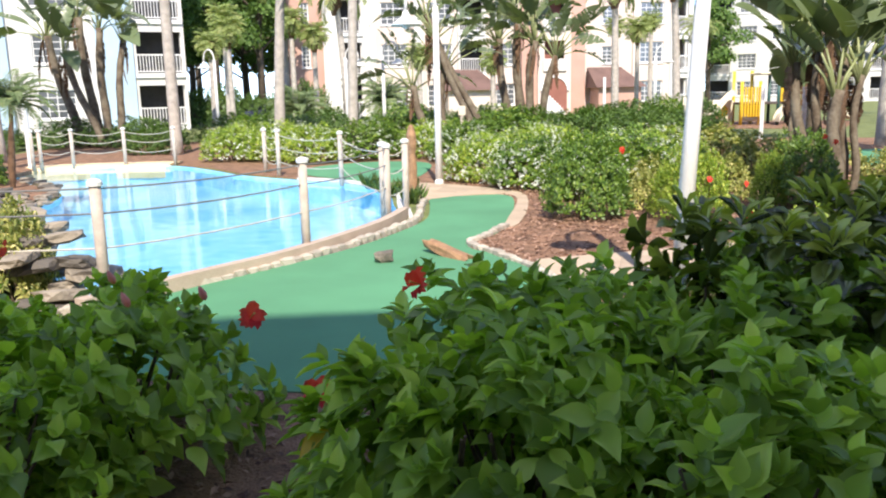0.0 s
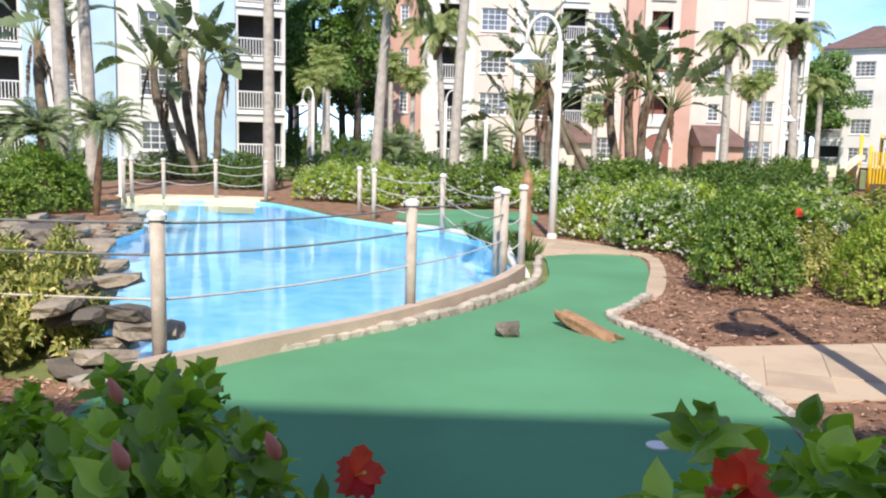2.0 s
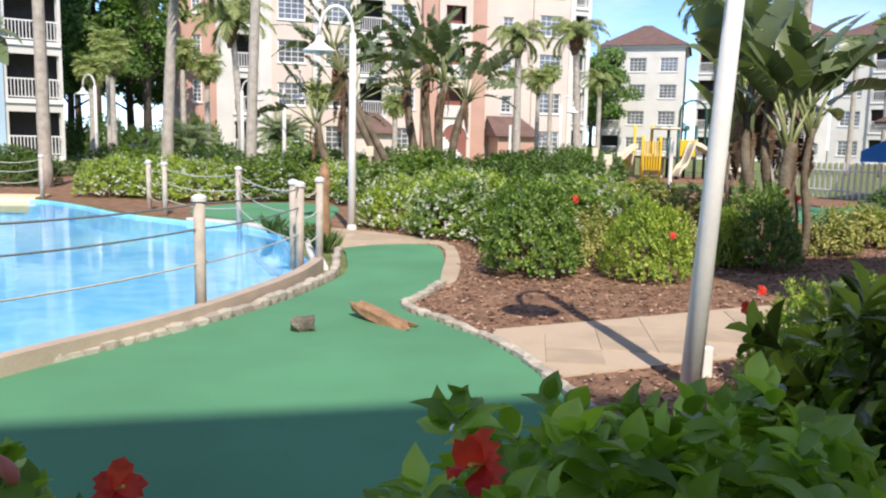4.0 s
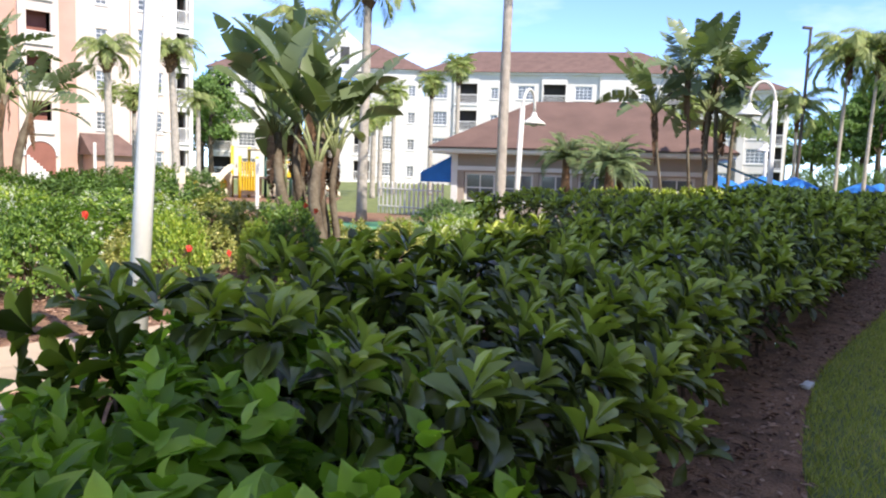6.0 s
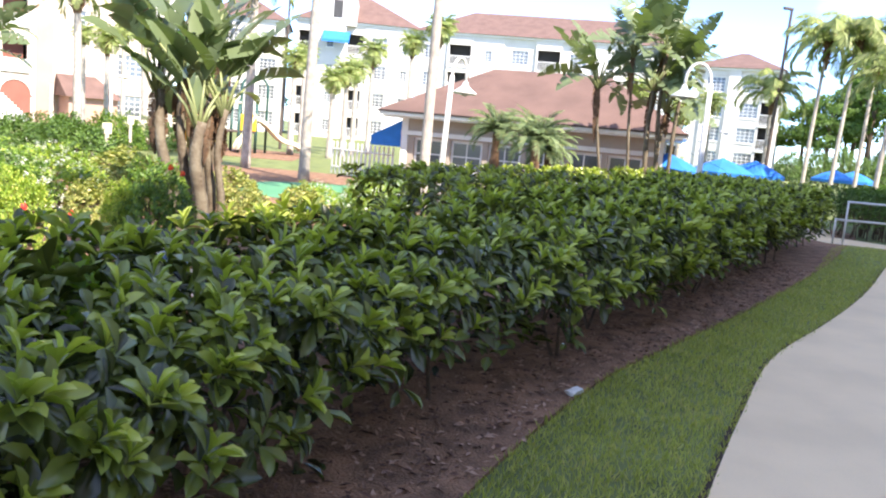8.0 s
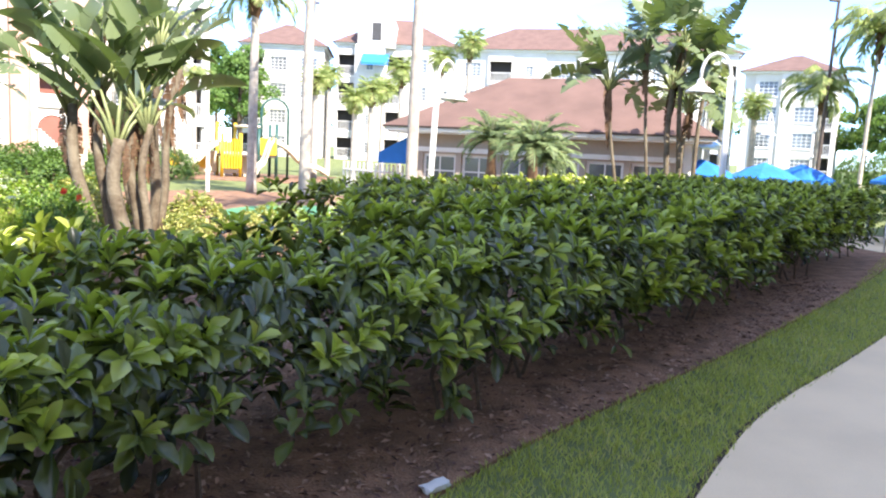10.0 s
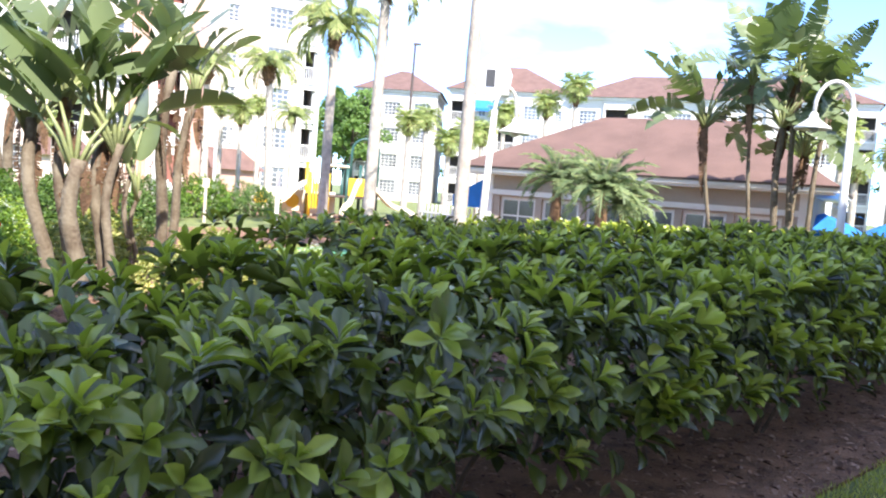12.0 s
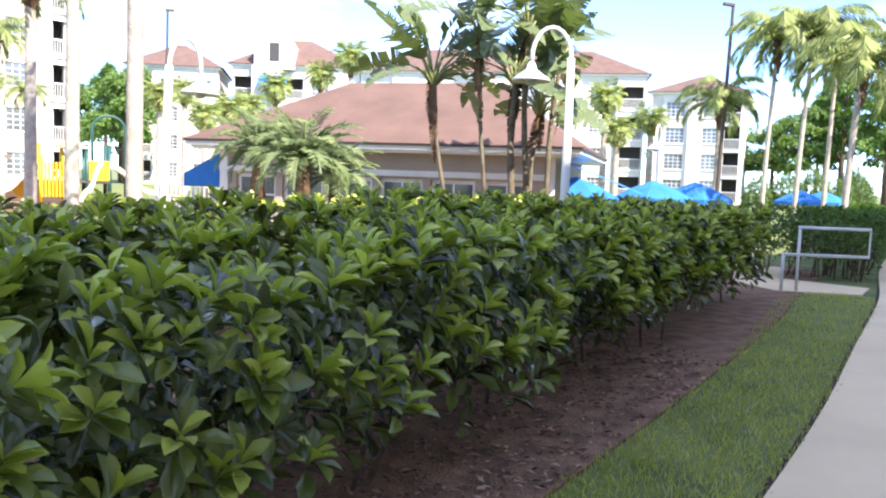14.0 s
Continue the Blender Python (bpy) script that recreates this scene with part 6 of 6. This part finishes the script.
# ---- playground ----
pg = thing("playground", "yellow and beige playground with slides and a green hoop", "playground", pose(4.95, 36.3, 0, 0, 0, 8) @ Matrix.Diagonal((1.2, 1.2, 0.95, 1)))
for x in (-0.75, -0.1, 0.55, 1.2):
    for y in (0.0, 1.2):
        part("post", Mesh().tube([(x, y, -0.05), (x, y, 2.0 + 0.5 * ((x + y) > 0.4))], 0.06, 8), M_YEL if x < 0 else M_DKGRN, pg, smooth=True)
part("deck", Mesh().cbox(-0.8, 1.25, -0.05, 1.25, 0.95, 1.05, 0.02), M_FASCIA, pg)
for i in range(7):
    part("bar", Mesh().tube([(-0.72 + i * 0.1, -0.05, 0.4), (-0.72 + i * 0.1, -0.05, 1.75)], 0.035, 6), M_YEL, pg, "yellow plastic bar")
part("panel", Mesh().cbox(0.6, 1.2, -0.08, 0.0, 1.05, 1.85, 0.03), M_YEL, pg)
part("roof_panel", Mesh().cbox(-0.15, 0.6, -0.1, 1.3, 2.3, 2.4, 0.03), M_BEIGE, pg)


def slide(x0, x1, y, z0, wdt=0.5):
    m = Mesh()
    pth = [(x0 + (x1 - x0) * t, z0 * (1 - t) ** 1.2 + 0.18 * t + 0.1 * math.sin(3 * math.pi * t)) for t in [i / 10 for i in range(11)]]
    for a, b in zip(pth, pth[1:]):
        for ya, yb, h in ((-wdt / 2, wdt / 2, 0.03), (-wdt / 2 - 0.05, -wdt / 2, 0.2), (wdt / 2, wdt / 2 + 0.05, 0.2)):
            m.add([(a[0], y + ya, a[1]), (b[0], y + ya, b[1]), (b[0], y + yb, b[1]), (a[0], y + yb, a[1]), (a[0], y + ya, a[1] + h), (b[0], y + ya, b[1] + h), (b[0], y + yb, b[1] + h), (a[0], y + yb, a[1] + h)],
                  [(3, 2, 1, 0), (4, 5, 6, 7), (0, 1, 5, 4), (2, 3, 7, 6), (1, 2, 6, 5), (3, 0, 4, 7)])
    return m


part("slide", slide(1.2, 3.2, 0.3, 1.6, 0.65), M_BEIGE, pg, "beige plastic slide")
part("slide", slide(-0.8, -2.3, 0.6, 1.45, 0.65), M_BEIGE, pg, "beige plastic slide")
part("slide", slide(0.9, 0.3, -0.7, 1.7, 0.7), M_BEIGE, pg, "beige plastic slide")
part("hoop", Mesh().tube([(0.75, 0.6, 1.0), (0.75, 0.6, 3.1)] + [(1.25 - 0.5 * math.cos(math.pi * i / 10), 0.6, 3.1 + 0.6 * math.sin(math.pi * i / 10)) for i in range(1, 10)] + [(1.75, 0.6, 3.1), (1.75, 0.6, -0.05)], 0.05, 7), M_DKGRN, pg, "dark green hoop", smooth=True)
for x, y in ((3.0, 43.0), (4.3, 43.3), (5.6, 43.0)):
    pn = thing("play_panel", "cream play wall with a round opening", "play panel", pose(x - 1.0, y - 6, 0, 0, 0, 8), "play panels")
    part("panel", Mesh().cbox(-0.55, 0.55, -0.06, 0.06, 0.15, 1.1, 0.04), M_BEIGE, pn)
    part("disc", Mesh().lathe([(0.0, 0.0), (0.3, 0.0), (0.3, 0.03), (0.0, 0.03)], 16), M_YEL, pn, "yellow disc", pose(0, -0.07, 0.62, 90, 0, 0))
    part("leg", Mesh().cbox(-0.5, -0.4, -0.05, 0.05, -0.03, 0.15, 0.01).cbox(0.4, 0.5, -0.05, 0.05, -0.03, 0.15, 0.01), M_BEIGE, pn)


# ---- cars parked under the trees ----
def car(x, y, yaw, paint, label):
    c = thing("car", label, "car", pose(x, y, 0, 0, 0, yaw), "parked cars")
    prof = [(-2.1, 0.35), (-2.15, 0.7), (-1.9, 0.88), (-1.0, 0.95), (-0.5, 1.35), (0.9, 1.38), (1.6, 0.98), (2.05, 0.9), (2.1, 0.4)]
    n_ = len(prof)
    part("body", Mesh().add([(a, -0.82, b) for a, b in prof] + [(a, 0.82, b) for a, b in prof], [tuple(range(n_)), tuple(reversed(range(n_, 2 * n_)))] + [(i, n_ + i, n_ + (i + 1) % n_, (i + 1) % n_) for i in range(n_)]), paint, c)
    part("side_window", Mesh().add([(a, s_ * 0.826, b) for s_ in (-1, 1) for a, b in ((-0.8, 0.98), (-0.42, 1.29), (0.85, 1.31), (1.3, 1.0))], [(0, 3, 2, 1), (4, 5, 6, 7)]), M_GLASS, c)
    part("windscreen", Mesh().add([(-0.93, -0.7, 1.0), (-0.93, 0.7, 1.0), (-0.53, 0.65, 1.34), (-0.53, -0.65, 1.34)], [(3, 2, 1, 0)]), M_GLASS, c, m=pose(-0.02, 0, 0.02))
    for wx in (-1.35, 1.3):
        for wy in (-0.78, 0.78):
            part("wheel", Mesh().lathe([(0.0, -0.09), (0.2, -0.1), (0.31, -0.08), (0.32, 0.0), (0.31, 0.08), (0.2, 0.1), (0.0, 0.09)], 14), M_TYRE, c, m=pose(wx, wy, 0.32, 90, 0, 0))


car(-25.6, 49.0, 70, M_CARW, "silver car parked under the trees")
car(-24.2, 47.0, 70, M_CARD, "dark car parked under the trees")
fallen = thing("fallen_leaf", "yellow fallen leaf caught in the hibiscus", "leaf", mesh=arrays("fallen_leaf", *blades(np.array([[-0.98, 0.62, 0.55]]), np.array([[-0.5, -0.5, -0.4]]), np.array([[0.1, -0.6, 1.0]]), [0.13], [0.07], LEAF_OVATE), M_YLEAF))
# low white lump standing in for a small white spot on the mulch
thing("white_lump", "small low white lump on the mulch", "stone", pose(4.75, 3.65, 0.04, 0, 0, 30) @ Matrix.Diagonal((0.15, 0.07, 0.07, 1)), mesh=rock_mesh("white_lump", 1, 1, 0.5, 9.9, M_WHITE, 2))
